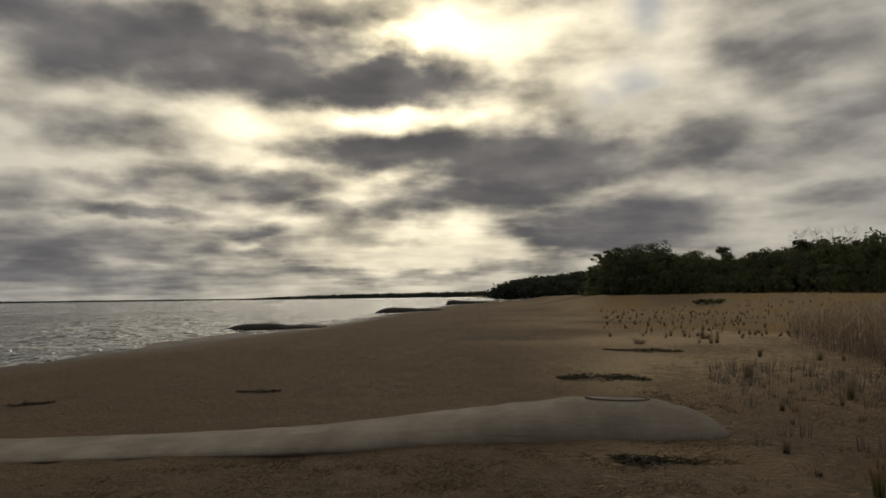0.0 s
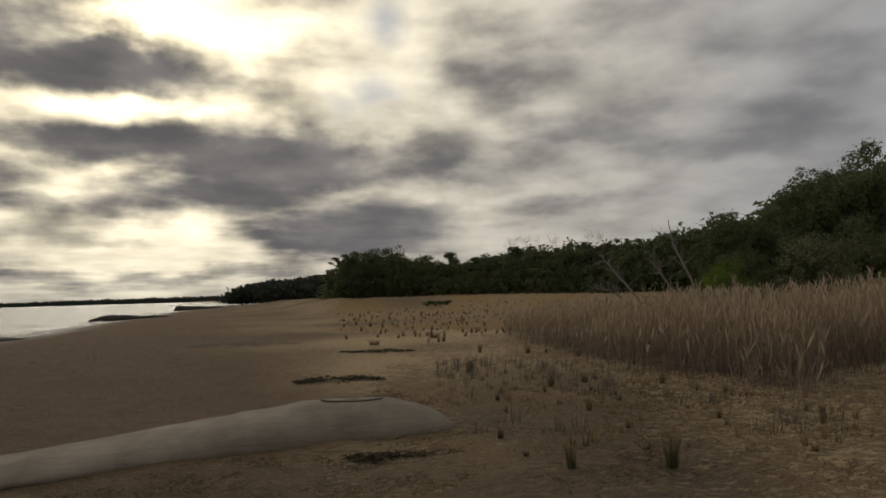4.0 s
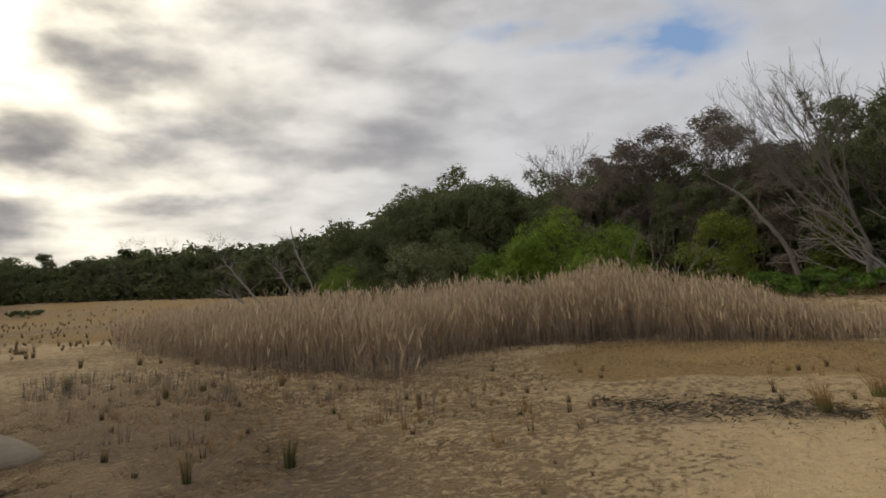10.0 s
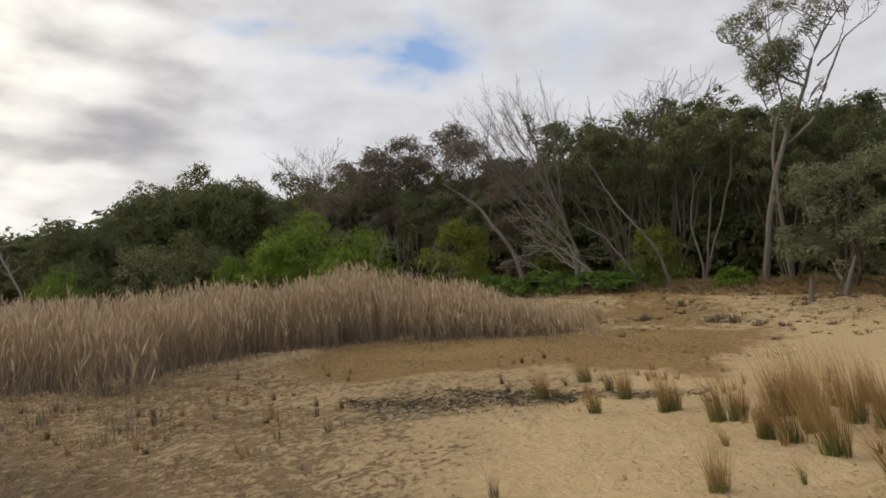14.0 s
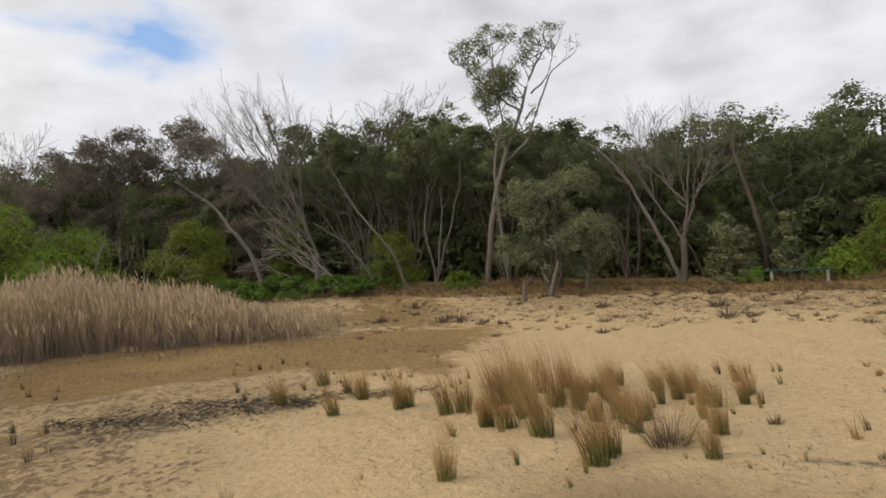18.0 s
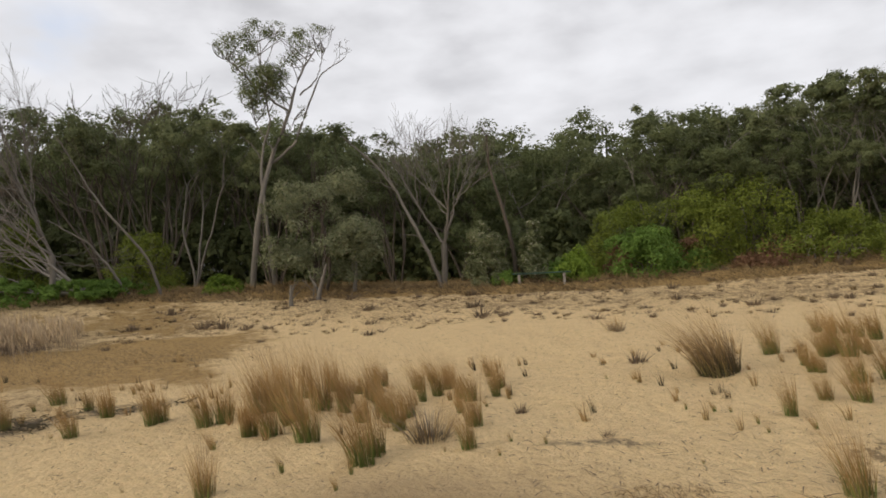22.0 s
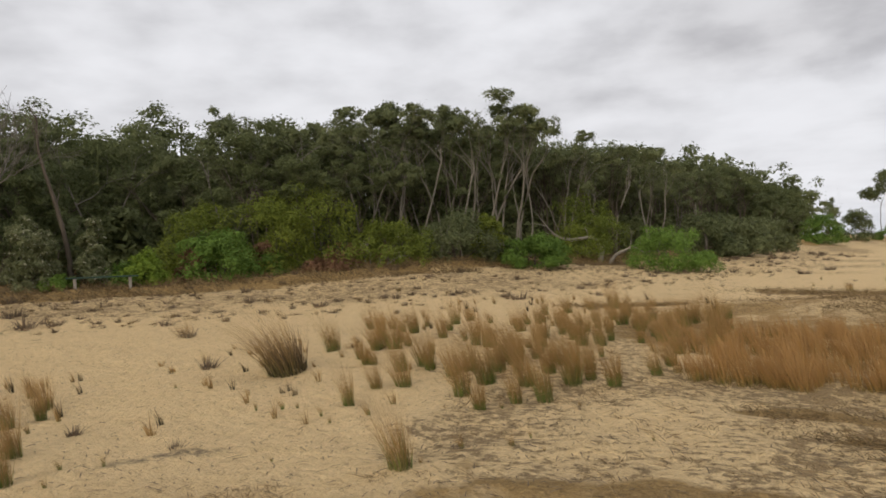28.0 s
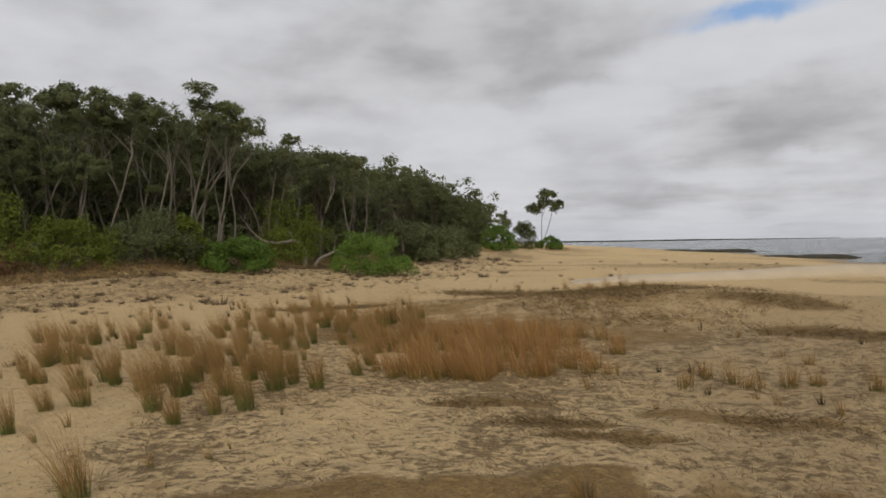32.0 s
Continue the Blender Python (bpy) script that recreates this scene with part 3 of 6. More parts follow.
def tall_tree(seed, height, stems, leaf_mat, wood_mat, label, bare=0.45, density=4200, leaf=(0.17, 0.06), name="tree", size=0.36, lean=0.2, depth=3):
    """A many-stemmed coastal tree: bare crooked stems below, leaf clumps above."""
    rng = np.random.default_rng(seed)
    wood, foliage, tips = Soup(), Soup(), []
    for k in range(stems):
        a = rng.uniform(0, 2 * np.pi)
        out = lean * rng.uniform(0.3, 1.2)
        way = np.array([math.cos(a) * out, math.sin(a) * out, 1.0])
        start = np.array([math.cos(a) * 0.25 * (stems > 1), math.sin(a) * 0.25 * (stems > 1), -0.15])
        pts, d = bough(rng, start, way / np.linalg.norm(way), height * bare * rng.uniform(0.85, 1.1), 7, 0.10, 0.05)
        r = height * 0.0078 * (1.3 if stems == 1 else 0.85) * rng.uniform(0.8, 1.15)
        tube(wood, pts, np.linspace(r, r * 0.7, len(pts)), 8)
        for m in range(3):
            turn = rng.normal(size=3) * 0.45
            w = d + turn
            w[2] = abs(w[2]) + 0.35
            branching(rng, wood, pts[-1 - (m > 1)], w / np.linalg.norm(w), height * (1 - bare) * 0.47, r * 0.55, depth - 1, tips, 0.62, 0.14, 0.06)
    tips = np.array(tips)
    top = tips[:, 2].max()
    k = height / (top + 0.3)
    high = tips[tips[:, 2] > top * (bare - 0.06)]
    heads = high[rng.integers(0, len(high), max(10, int(density / 190)))]
    lobes = np.concatenate([heads, (size * 1.5 * rng.uniform(0.6, 1.25, len(heads)))[:, None] / k], 1)
    billow(foliage, rng, lobes, len(heads) * 3, density, (leaf[0] / k, leaf[1] / k), 0.7, loose=0.2)
    for s in (wood, foliage):
        s.v = [v * k for v in s.v]
    return finish_tree(name, rng, wood, foliage, wood_mat, leaf_mat, label)


def dense_tree(seed, height, width, leaf_mat, wood_mat, label, density=6000, leaf=(0.16, 0.06), name="tree", skirt=0.3, lobes=22):
    """A tree whose crown reaches low: leaf lobes round a forked trunk."""
    rng = np.random.default_rng(seed)
    wood, foliage, tips = Soup(), Soup(), []
    for k in range(3):
        a = k * 2.1 + rng.uniform(0, 1)
        way = np.array([math.cos(a) * 0.3, math.sin(a) * 0.3, 1.0])
        branching(rng, wood, (0, 0, -0.15), way / np.linalg.norm(way), height * 0.42, height * 0.016, 3, tips, 0.55, 0.12, 0.04)
    lobe = []
    for _ in range(lobes):
        a, u = rng.uniform(0, 2 * np.pi), rng.uniform(0, 1)
        z = skirt + (1 - skirt) * u ** 0.8
        r = math.sqrt(max(0.03, 1 - abs(2 * (z - 0.55)) ** 2.2)) * rng.uniform(0.55, 1.0)
        lobe.append((math.cos(a) * r * width * 0.5, math.sin(a) * r * width * 0.5, z * height * 0.93, width * rng.uniform(0.10, 0.19)))
    lobe = np.array(lobe)
    lobe[:, 3] *= 1.15
    billow(foliage, rng, lobe, lobes * 5, density, leaf, 0.8)
    k = height / np.quantile(np.concatenate(foliage.v)[:, 2], 0.995)
    foliage.v = [v * [1, 1, k] for v in foliage.v]
    return finish_tree(name, rng, wood, foliage, wood_mat, leaf_mat, label)


def bush(seed, height, width, leaf_mat, label, density=3500, leaf=(0.13, 0.06), name="bush", lobes=40, category="bush", rough=0.17):
    """A low rounded shrub: woody stems below a domed, lobed crown that reaches the ground."""
    rng = np.random.default_rng(seed)
    wood, foliage, tips = Soup(), Soup(), []
    for k in range(5):
        a = k * 1.26 + rng.uniform(0, 0.6)
        way = np.array([math.cos(a) * 0.8, math.sin(a) * 0.8, 0.8])
        branching(rng, wood, (0, 0, -0.1), way / np.linalg.norm(way), min(height, width) * 0.34, 0.03 + 0.008 * height, 2, tips, 0.5, 0.15, 0.02)
    lobe = []
    for _ in range(lobes):
        a, e = rng.uniform(0, 2 * np.pi), math.asin(rng.uniform(0.02, 1))
        q = rng.uniform(0.72, 0.9)
        lobe.append((math.cos(a) * math.cos(e) * width * 0.5 * q, math.sin(a) * math.cos(e) * width * 0.5 * q, math.sin(e) * height * q, 1))
    lobe = np.array(lobe)
    lobe[:, 3] = min(width, height * 1.5) * rough * rng.uniform(0.8, 1.3, lobes)
    lobe[:, :2] *= 1 - rough * 0.8
    lobe[:, 2] = np.maximum(lobe[:, 2] - lobe[:, 3] * 0.55, lobe[:, 3] * 0.2)
    billow(foliage, rng, lobe, lobes * 7, density, leaf, 0.9, -0.2, pad=(0.3, 0.5), loose=0.10)
    ob = new(name)
    tagged(ob, label, category)
    child("wood", wood.mesh("wood", M["bark"], True), ob)
    child("crown", foliage.mesh("crown", leaf_mat), ob)
    return ob


def bare_tree(seed, height, stems, wood_mat, label, lean=(0.0, 0.0), spread=0.4, depth=4, bare=0.3, name="dead_tree", girth=0.011, fine=True, out=0.35, rise=0.05):
    """A leafless tree of many fine limbs."""
    rng = np.random.default_rng(seed)
    stem, tips = [], []
    for k in range(stems):
        a = rng.uniform(0, 2 * np.pi)
        way = np.array([lean[0] + math.cos(a) * out, lean[1] + math.sin(a) * out, 1.0])
        pts, d = bough(rng, (math.cos(a) * 0.12, math.sin(a) * 0.12, -0.15), way / np.linalg.norm(way), height * bare, 6, 0.09, 0.0)
        r = height * girth * rng.uniform(0.75, 1.15)
        stem.append(Soup())
        tube(stem[-1], pts, np.linspace(r, r * 0.75, len(pts)), 8)
        for m in range(2):
            w = d + rng.normal(size=3) * spread * 0.7
            branching(rng, stem[-1], pts[-1], w / np.linalg.norm(w), height * (1 - bare) * 0.40, r * 0.62, depth, tips, spread, 0.12, rise, (2, 4), 0.7, 0.5, (6, 4, 3, 3, 3), 0.0075)
    top = max(v[:, 2].max() for w in stem for v in w.v)
    for w in stem:
        w.v = [v * height / top for v in w.v]
    return finish_tree(name, rng, stem[0], None, wood_mat, None, label, "dead tree", limbs=stem[1:])


def blades(soup, rng, n, radius, height, width, lean, spread, segs=3):
    """Grass blades from one foot: bent strips, h running from 0 at the root to 1 at the tip."""
    a = rng.uniform(0, 2 * np.pi, n)
    r = radius * np.sqrt(rng.uniform(0, 1, n))
    root = np.stack([np.cos(a) * r, np.sin(a) * r, np.full(n, -0.03)], 1)
    hgt = height * rng.uniform(0.45, 1.05, n)
    out = np.stack([np.cos(a), np.sin(a)], 1) * (rng.uniform(0.1, 1.0, n) * spread)[:, None] + np.array(lean)[None] * rng.uniform(0.5, 1.4, n)[:, None] + rng.normal(scale=0.06, size=(n, 2))
    side = np.stack([-np.sin(a + 0.4), np.cos(a + 0.4)], 1)
    side = np.where(rng.uniform(size=(n, 1)) > 0.5, side, rng.normal(size=(n, 2)) * 0.7)
    rows, hs = [], []
    for s in range(segs + 1):
        f = s / segs
        c = root[:, :2] + out * (hgt * (f * 0.35 + 0.65 * f * f))[:, None]
        z = root[:, 2] + hgt * f * (1 - 0.18 * f * np.linalg.norm(out, axis=1))
        w = width * (1 - f) ** 0.7 + 0.0008
        for sg in (-1, 1):
            rows.append(np.concatenate([c + side * w * 0.5 * sg, z[:, None]], 1))
            hs.append(np.full(n, f))
    v = np.stack(rows, 1)
    k = 2 * (segs + 1)
    base = (np.arange(n) * k)[:, None]
    quads = np.concatenate([base + [2 * s, 2 * s + 1, 2 * s + 3, 2 * s + 2] for s in range(segs)])
    soup.add(v.reshape(-1, 3), quads, h=np.stack(hs, 1).ravel())


def strips(soup, rng, root, vec, width, bend=0.0, segs=2, h0=0.0, h1=1.0, shape=0.7, turn=None):
    """Thin tapering strips from roots along vectors, sagging by bend; many at once."""
    n = len(root)
    root, vec = np.asarray(root, float), np.asarray(vec, float)
    side = np.cross(vec, rng.normal(size=(n, 3)) if turn is None else turn)
    side /= np.linalg.norm(side, axis=1)[:, None] + 1e-9
    width, h0, h1 = (np.broadcast_to(np.asarray(v, float), (n,)) for v in (width, h0, h1))
    rows, hs = [], []
    for s in range(segs + 1):
        f = s / segs
        c = root + vec * f
        c[:, 2] = c[:, 2] + bend * f * (1 - f) - max(bend, 0) * f * f * 0.35
        w = width * ((1 - f) ** shape if shape > 0 else math.sin(math.pi * min(max(f, 0.06), 0.94)))
        for sg in (-0.5, 0.5):
            rows.append(c + side * (w[:, None] + 0.0008) * sg)
            hs.append(h0 + (h1 - h0) * f)
    v = np.stack(rows, 1)
    k = 2 * (segs + 1)
    base = (np.arange(n) * k)[:, None]
    soup.add(v.reshape(-1, 3), np.concatenate([base + [2 * s, 2 * s + 1, 2 * s + 3, 2 * s + 2] for s in range(segs)]), h=np.stack(hs, 1).ravel())


# ---- ground and water ----
def spread_axis(lo, hi, near, cell, n):
    """Places along an axis: even near the camera, wider and wider away from it."""
    a = [0.0]
    step = cell
    while a[-1] < hi:
        if a[-1] > near:
            step *= n
        a.append(a[-1] + step)
    b = [0.0]
    step = cell
    while b[-1] > lo:
        if b[-1] < -near:
            step *= n
        b.append(b[-1] - step)
    return np.array(sorted(b[1:]) + a)


def sheet(xs, ys):
    i, j = np.meshgrid(np.arange(len(xs) - 1), np.arange(len(ys) - 1), indexing="ij")
    m = len(ys)
    return np.stack([i * m + j, (i + 1) * m + j, (i + 1) * m + j + 1, i * m + j + 1], -1).reshape(-1, 4)


def patch(x, y, az, d, ra, rd):
    """1 inside an oval of the plan, 0 well outside, with an uneven rim."""
    px, py = bearing(az, d)
    u, w = bearing(az, 1)
    along, across = (x - px) * u + (y - py) * w, (x - px) * w - (y - py) * u
    r = np.hypot(along / rd, across / ra) + 0.28 * lattice(x, y, 0.9, 11) + 0.16 * lattice(x, y, 0.35, 12)
    return 1 - ease(0.7, 1.15, r)


# banks of matted dark turf: bearing, distance, half width, half depth
TURF_BANKS = [(178.4, 7.1, 0.6, 0.25), (183, 6.4, 0.55, 0.2), (188, 5.9, 0.6, 0.15), (200, 6.9, 0.9, 0.25), (189, 16.5, 1.7, 0.9), (194, 18, 1.7, 0.8), (200, 15.7, 1.6, 0.7), (205, 13, 1.3, 0.6),
              (179, 23, 2.2, 0.9), (183, 20, 1.6, 0.7), (165, 18, 1.6, 0.6)]


def make_ground():
    xs, ys = spread_axis(-4300, 4300, 10, 0.12, 1.06), spread_axis(-4300, 4300, 10, 0.12, 1.06)
    x, y = (v.ravel() for v in np.meshgrid(xs, ys, indexing="ij"))
    r, az = np.hypot(x, y), np.degrees(np.arctan2(x, y)) % 360
    az = np.where(az > 270, az - 360, az)
    s, u = x - np.interp(y, SHORE[:, 0], SHORE[:, 1]), x - edge_x(y)
    az = az + 9 * lattice(x, y, 2.2, 25) * ease(14, 3, r) + 5 * lattice(x, y, 0.8, 26) * ease(10, 3, r)
    z = land(x, y) + relief(x, y) * ease(60, 20, r) * ease(0, 3, s)
    big, mid = lattice(x, y, 5.0, 21), lattice(x, y, 1.6, 22)
    # golden loose sand with its painted backlit dimming, dead plant litter, matted dry grass, black wrack, wet sand
    # sand darkens by bearing towards the sun: its backlit look is in the colour
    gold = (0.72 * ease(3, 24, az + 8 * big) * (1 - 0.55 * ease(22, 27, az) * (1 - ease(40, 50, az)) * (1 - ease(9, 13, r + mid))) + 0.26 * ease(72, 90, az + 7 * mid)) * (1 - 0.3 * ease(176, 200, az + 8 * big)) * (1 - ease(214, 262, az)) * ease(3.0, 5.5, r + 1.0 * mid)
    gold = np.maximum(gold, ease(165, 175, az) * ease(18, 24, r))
    litter = ease(14, 30, az + 5 * mid) * (1 - ease(66, 86, az + 12 * mid)) * (1 - ease(24, 30, r)) * (0.42 + 0.18 * (1 - ease(30, 44, az)) + 0.18 * big + 0.22 * mid)
    litter = np.maximum(litter, 0.85 * (1 - ease(6.5, 7.6, r + 0.5 * mid)) * ease(-86, -50, az) * (1 - ease(26, 50, az)))
    litter = np.maximum(litter, 0.95 * ease(13, 20, az) * (1 - ease(32, 44, az)) * (1 - ease(12, 19, r + mid)))
    litter = np.maximum(litter, 0.7 * ease(10, 16, az) * (1 - ease(50, 60, az)) * ease(26, 40, r + 3 * big))
    litter = np.maximum(litter, (0.30 + 0.20 * big + 0.26 * mid) * ease(146, 156, az + 5 * mid) * (1 - ease(214, 262, az)) * (1 - ease(13, 16, r + 1.2 * mid)))
    litter = np.maximum(litter, 0.56 * ease(-11, -6, u + 1.8 * mid + big) * (1 - ease(-1, 2, u)) * ease(70, 80, az) * (0.7 + 0.3 * mid + 0.3 * big))
    litter = np.maximum(litter, 0.42 * ease(174, 180, az) * ease(21, 26, r) * ease(0.05, 0.5, lattice(x * 0.4, y * 1.4, 3.0, 27)) * ease(3, 8, s))
    litter = np.maximum(litter, (1 - ease(10, 16, az)) * (0.27 + 0.14 * big + 0.18 * mid + 0.12 * lattice(x, y, 0.5, 29)) * ease(5, 9, s))
    straw = 0.85 * ease(56, 66, az + 3 * mid) * (1 - ease(93, 104, az + 3 * mid)) * ease(10.4, 13.4, r + 1.3 * mid + 0.7 * big + (az - 80) * 0.03) * (1 - ease(17.5, 21, r + mid))
    straw = np.maximum(straw, 0.95 * ease(80, 84, az) * ease(-4.2, -2.6, u + 0.7 * mid + 0.5 * big) * (1 - ease(0, 2, u)))
    straw = np.maximum(straw, 0.8 * ease(162, 168, az + 2 * mid) * ease(10, 13, r + mid) * (1 - ease(16.5, 24, r + 1.8 * mid + 1.4 * big)) * (1 - ease(190, 206, az + 3 * mid)) * (0.75 + 0.35 * mid))
    straw = np.maximum(straw, 0.85 * patch(x, y, 166, 3.4, 3.0, 1.5))
    straw = np.maximum(straw, 0.8 * ease(8, 14, az) * (1 - ease(70, 80, az)) * ease(24, 30, r + 2 * mid) * (0.55 + 0.5 * big + 0.3 * mid))
    straw = np.maximum(straw, 0.62 * ease(78, 84, az) * (1 - ease(94, 104, az + 4 * mid)) * ease(-11, -8, u + mid) * (0.8 + 0.4 * mid))
    straw = np.maximum(straw, ease(0, 3, u))
    black = 0.7 * patch(x, y, 74.5, 9.3, 1.7, 0.6) + 0.75 * patch(x, y, 84, 9.7, 1.9, 0.28) + 0.6 * patch(x, y, 69, 8.4, 1.0, 0.4)
    for a, d, ra, rd in ((13.0, 13.6, 0.7, 0.25), (16.2, 20.5, 0.9, 0.3), (17, 7.1, 0.42, 0.16), (6, 27, 2.5, 0.8), (-15, 12.4, 0.35, 0.12), (-31, 13, 0.3, 0.2), (127, 6.0, 0.5, 0.1)):
        black = np.maximum(black, 0.8 * patch(x, y, a, d, ra, rd))
    for a, d, ra, rd in TURF_BANKS:
        straw = np.maximum(straw, 0.7 * patch(x, y, a, d, ra * 1.15, rd * 1.2))
        black = np.maximum(black, (0.12 if d < 10 else 0.3) * patch(x, y, a, d, ra, rd))
    mat = (1 - ease(6.2, 7.6, r + 0.5 * mid)) * ease(-86, -50, az) * (1 - ease(20, 34, az + 4 * mid))
    mat = np.maximum(mat, ease(19, 26, az + 3 * mid) * (1 - ease(34, 46, az)) * (1 - ease(8, 13, r + mid)))
    black = np.maximum(black, 0.62 * mat * (0.75 + 0.5 * mid))
    wet = ease(7.5, 1.5, s + 1.2 * lattice(x, y, 7, 31))
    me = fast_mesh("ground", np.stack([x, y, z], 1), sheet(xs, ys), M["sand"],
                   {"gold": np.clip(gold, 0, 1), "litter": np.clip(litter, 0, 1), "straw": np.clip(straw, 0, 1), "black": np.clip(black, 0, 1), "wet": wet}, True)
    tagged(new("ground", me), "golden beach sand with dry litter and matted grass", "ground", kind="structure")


def make_water():
    xs = np.concatenate([-spread_axis(0, 4400, 32, 0.5, 1.08)[::-1][:-1] - 5, np.linspace(-5, 100, 30)])
    xs = np.unique(np.round(xs, 3))
    ys = spread_axis(-4400, 4400, 60, 0.5, 1.08)
    x, y = (v.ravel() for v in np.meshgrid(xs, ys, indexing="ij"))
    fade = ease(600, 60, np.hypot(x, y))
    z = SEA + fade * (0.10 * lattice(x, y * 0.6, 2.2, 41) + 0.09 * lattice(x * 1.2, y * 0.8, 1.2, 42) + 0.03 * lattice(x, y, 6, 43))
    tagged(new("water", fast_mesh("water", np.stack([x, y, z], 1), sheet(xs, ys), M["water"], smooth=True)), "grey choppy sea water", "water", kind="structure")


make_ground()
make_water()


# ---- sand-filled groyne tubes ----
def groyne(plan, width, crest, mat, label, sink=0.5, cap=False, hump=0.0):
    """A sagging fabric tube along plan points, half buried, with a blunt seamed end."""
    plan = np.array(plan, float)
    n, sides = 72, 22
    t = np.linspace(0, 1, n)
    knots = np.linspace(0, 1, len(plan))
    x, y = np.interp(t, knots, plan[:, 0]), np.interp(t, knots, plan[:, 1])
    for _ in range(12):
        x[1:-1], y[1:-1] = (x[:-2] + x[1:-1] * 2 + x[2:]) / 4, (y[:-2] + y[1:-1] * 2 + y[2:]) / 4
    top = np.interp(t, knots, plan[:, 2])
    end = np.sqrt(np.clip(1 - ((t - 0.06).clip(None, 0) / 0.06) ** 2, 0.02, 1)) * np.sqrt(np.clip(1 - ((t - 0.9).clip(0, None) / 0.1) ** 2, 0.05, 1))
    dx, dy = np.gradient(x), np.gradient(y)
    ln = np.hypot(dx, dy)
    nx, ny = -dy / ln, dx / ln
    verts = []
    for k in range(n):
        gz = ground_z(x[k], y[k])
        for a in np.linspace(-0.15 * np.pi, 1.15 * np.pi, sides):
            c, s = math.cos(a), math.sin(a)
            q = math.copysign(abs(c) ** 0.8, c) * width[0] * (0.55 + 0.45 * end[k])
            bump = 0.012 * float(lattice(x[k] * 3 + q * 2, y[k] * 3 + a, 0.7, 51)) + hump * 0.5 * float(lattice(t[k] * 30, a, 3, 52))
            h = gz + (top[k] * end[k] + bump) * (s if s > 0 else 0.9 * s)
            verts.append((x[k] + nx[k] * q, y[k] + ny[k] * q, h))
    i, j = np.meshgrid(np.arange(n - 1), np.arange(sides - 1), indexing="ij")
    quads = np.stack([i * sides + j, i * sides + j + 1, (i + 1) * sides + j + 1, (i + 1) * sides + j], -1).reshape(-1, 4)
    ob = new("groyne_tube")
    tagged(ob, label, "groyne", "groyne tubes along the beach")
    soup = Soup()
    soup.add(verts, quads)
    caps = [list(range(sides)), [(n - 1) * sides + k for k in range(sides)]]
    for ring in caps:
        c = np.mean([verts[r] for r in ring], 0)
        soup.add([c] + [verts[r] for r in ring], tris=[(0, k, k + 1) for k in range(1, sides)])
    child("fabric_skin", soup.mesh("fabric_skin", mat, True), ob)
    if cap:
        # filling port: a stitched oval patch lying on the crest
        def skin(u, w):
            k = min(max(13 + u / float(ln[13]), 1), n - 2)
            c = min(0.98, (abs(w) / width[0]) ** 1.25)
            px, py = np.interp(k, range(n), x), np.interp(k, range(n), y)
            h = ground_z(px, py) + float(np.interp(k, range(n), top * end)) * math.sqrt(1 - c * c)
            return np.array([px + nx[13] * w, py + ny[13] * w, h])
        p, q = Soup(), Soup()
        rings = [[skin(0.40 * f * math.cos(v), 0.17 * f * math.sin(v)) + [0, 0, 0.012] for v in np.linspace(0, 2 * np.pi, 28, endpoint=False)] for f in (1.0, 0.6, 0.2)]
        rings.insert(0, [v - [0, 0, 0.03] for v in rings[0]])
        p.add(np.concatenate(rings), quads=[(r * 28 + k, r * 28 + (k + 1) % 28, r * 28 + 28 + (k + 1) % 28, r * 28 + 28 + k) for r in range(3) for k in range(28)])
        child("filling_patch", p.mesh("filling_patch", mat, True), ob, "oval stitched fabric patch")
        rim = rings[1]
        tube(q, rim + rim[:2], [0.007] * (len(rim) + 2), 5)
        child("seam", q.mesh("seam", M["twig"], True), ob, "dark stitched seam")
    return ob


groyne([(3.35, 8.45, 0.17), (2.6, 8.45, 0.35), (1.6, 8.4, 0.38), (0.3, 8.2, 0.25), (-1.3, 7.95, 0.13), (-3.3, 7.85, 0.06), (-6, 7.75, 0.05), (-10, 8.1, 0.16), (-15, 8.4, 0.25)],
       (0.62,), 0.4, M["geotube"], "pale grey sand-filled fabric groyne tube half buried in sand", cap=True)
groyne([(-2.6, -28.2, 0.12), (-5.0, -28.4, 0.28), (-8, -29, 0.36), (-12, -30.5, 0.42), (-17, -32.5, 0.55), (-24, -35, 0.75)], (0.8,), 0.4, M["sandy_tube"],
       "pale grey fabric groyne tube lying across the sand")
for pts, w in (([(-8.5, 49.2, 0.04), (-11.5, 49.6, 0.35), (-14.2, 50.0, 0.55), (-16.5, 50.3, 0.25)], 1.1), ([(0, 96, 0.05), (-4, 97, 0.5), (-7.2, 98, 0.85), (-9.6, 98.8, 0.4)], 1.5), ([(13, 180, 0.1), (6, 181, 0.9), (1, 182, 1.4)], 2.0),
               ([(-26, -72, 0.05), (-31, -74, 0.4), (-34.5, -75.4, 0.55), (-37.5, -76.6, 0.25)], 1.3), ([(-27, -119, 0.1), (-35, -121, 0.5), (-43, -123, 0.8)], 1.8)):
    groyne(pts, (w,), 0.5, M["dark_tube"], "dark wet weed-covered groyne tube at the waterline", hump=0.15)

